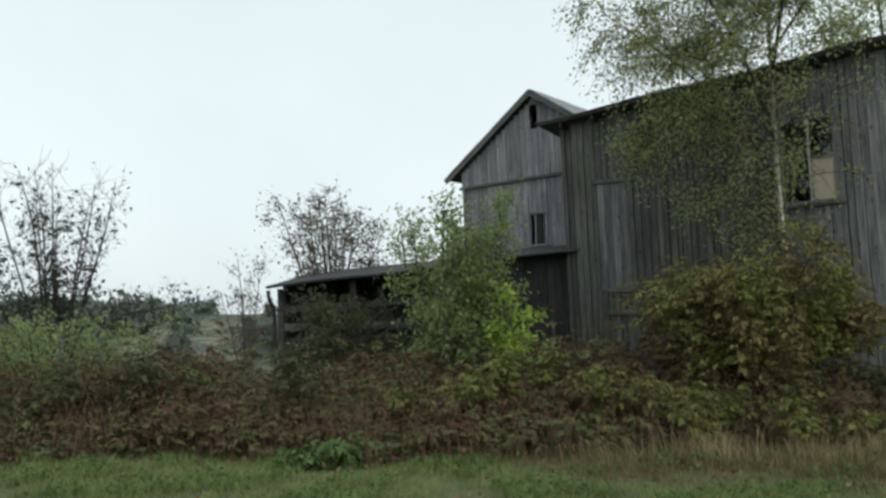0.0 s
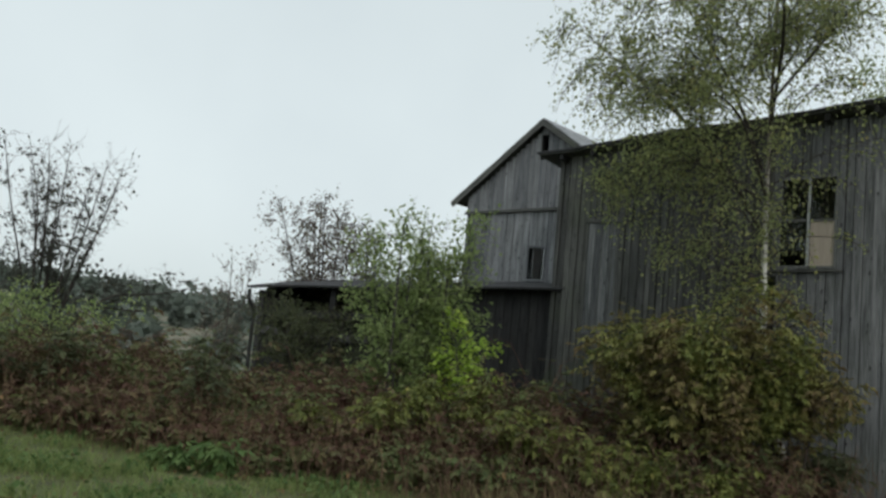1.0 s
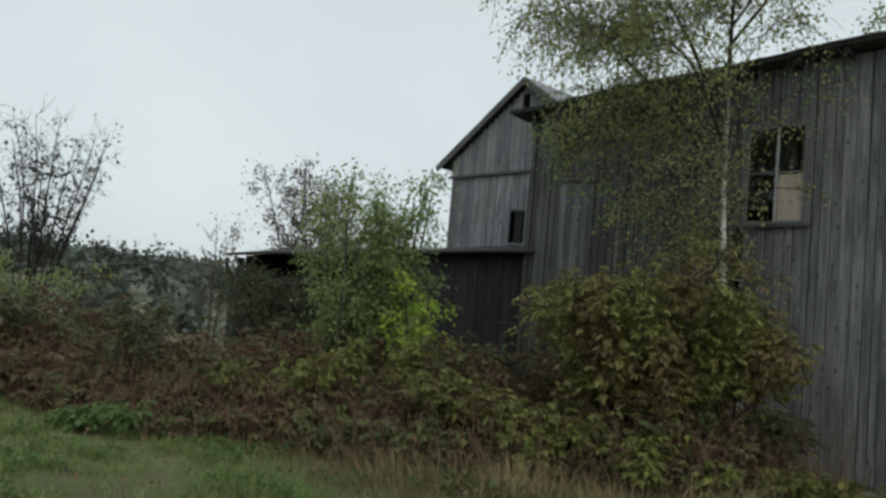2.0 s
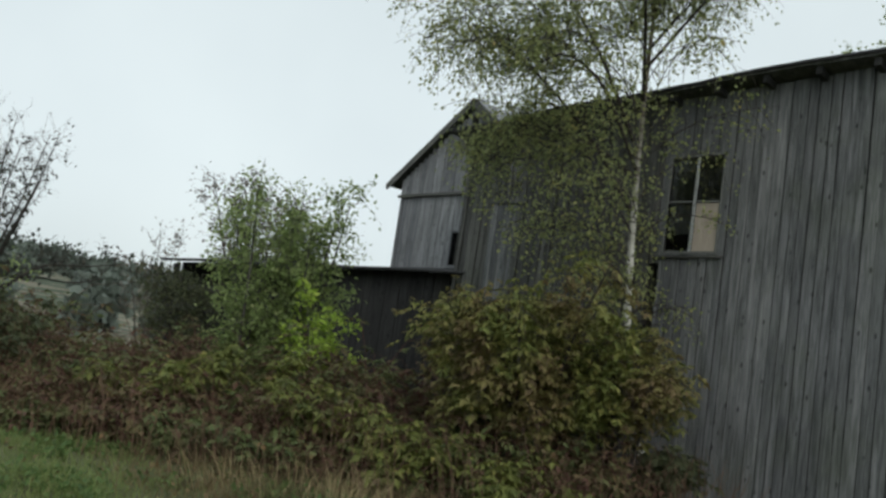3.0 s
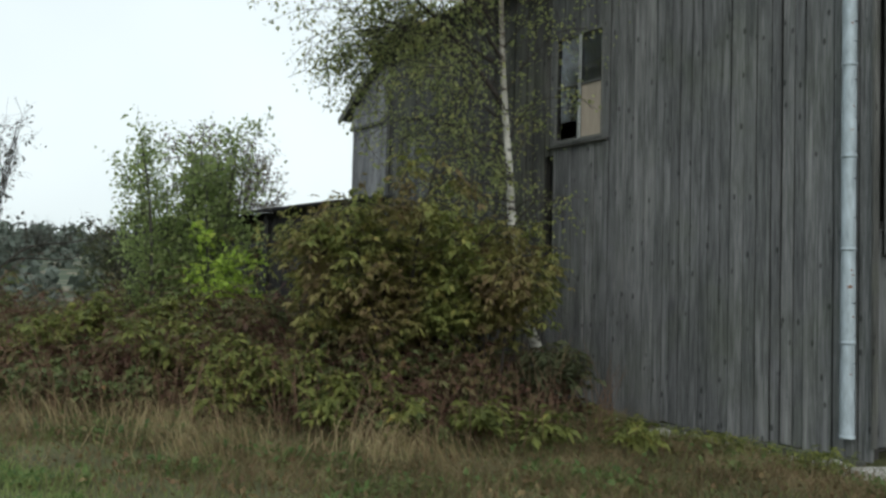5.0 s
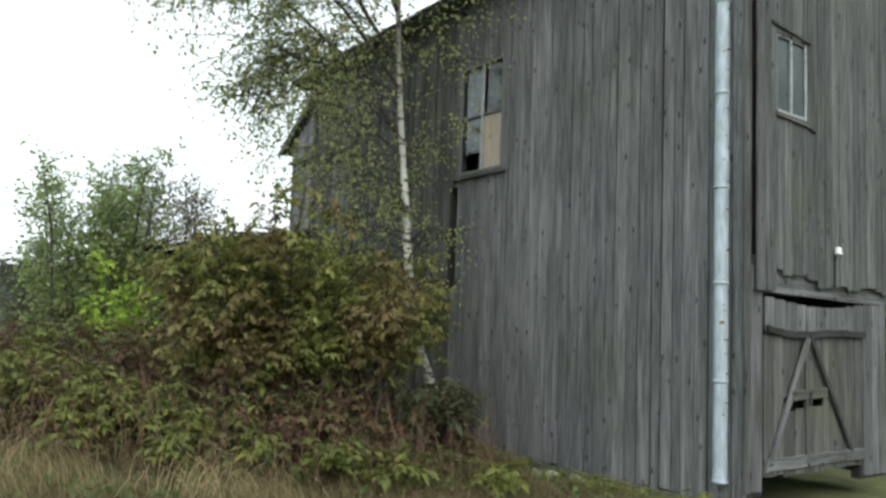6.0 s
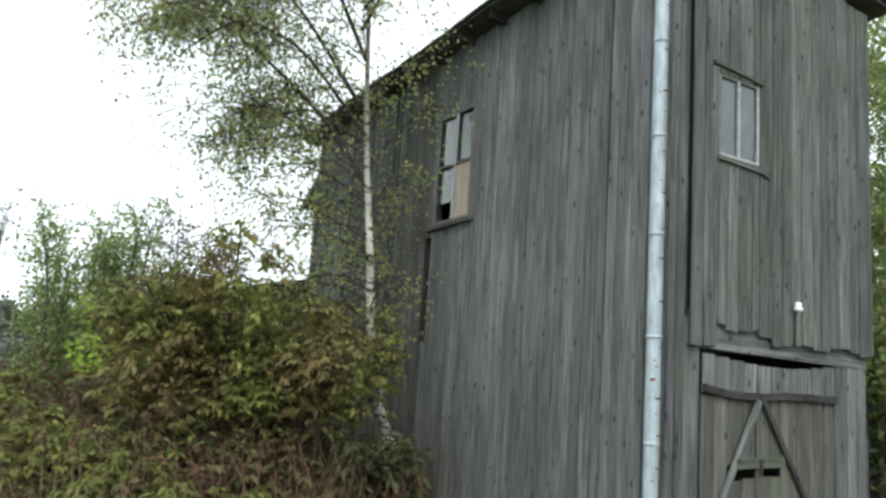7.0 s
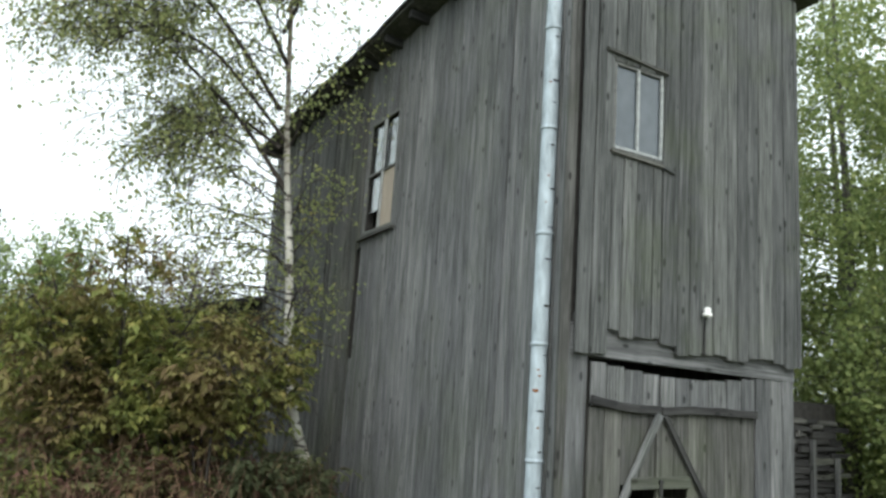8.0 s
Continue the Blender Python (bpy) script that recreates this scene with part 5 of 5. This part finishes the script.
by_wall = by_wall[waves(by_wall[:, 0] * 5, by_wall[:, 1] * 5) > 0.05]
v, f = sprays(np.column_stack([by_wall, ground_z(by_wall[:, 0], by_wall[:, 1]) + rng.uniform(0.05, 0.28, len(by_wall))]), 0.10, rng, 0.3)
tagged(new("wall_weeds", data("wall_weeds", v, f, MAT["leaf_bright"])), "small green weeds along the barn's footing stones", "weeds", kind="stuff")
litter = p[(gap < 0.6) & (rng.uniform(size=len(p)) < np.where(field > 0, 0.07, 0.015))]
v, f = leaves(np.column_stack([litter, ground_z(litter[:, 0], litter[:, 1]) + rng.uniform(0.02, 0.09, len(litter))]), 0.055, rng, 0.0, 0.7, 1.5)
tagged(new("leaf_litter", data("leaf_litter", v, f, MAT["litter"])), "fallen yellow and brown leaves in the grass", "leaves", kind="stuff")
weed = p[(gap < 0.2) & (clump > 0.35) & (rng.uniform(size=len(p)) < np.where(field < 0, 0.30, 0.26))]
v, f = leaves(np.column_stack([weed, ground_z(weed[:, 0], weed[:, 1]) + rng.uniform(0.02, 0.13, len(weed))]), 0.07, rng, -0.1, 0.6, 1.0)
tagged(new("meadow_herbs", data("meadow_herbs", v, f, MAT["herb"])), "broad-leaved green herbs among the grass", "weeds", kind="stuff")

# ---------------------------------------------------------------- far woods along the hills
rng = np.random.default_rng(111)
pts = []
for i in range(1150):
    a, d = (rng.uniform(-math.pi, math.pi), rng.uniform(70, 420)) if i < 900 else (rng.uniform(1.0, 2.0), rng.uniform(150, 420))
    x, y = 6 + d * math.cos(a), 4 + d * math.sin(a)
    if i < 900 and waves(x / 30, y / 30) < -0.1:
        continue
    h = rng.uniform(3, 7) * (0.5 + 0.5 * min(1, d / 200))
    z = float(ground_z(x, y))
    c = rng.normal(size=(130, 3)) * (h * 0.28, h * 0.28, h * 0.27) + (x, y, z + h * 0.5)
    pts.append(c)
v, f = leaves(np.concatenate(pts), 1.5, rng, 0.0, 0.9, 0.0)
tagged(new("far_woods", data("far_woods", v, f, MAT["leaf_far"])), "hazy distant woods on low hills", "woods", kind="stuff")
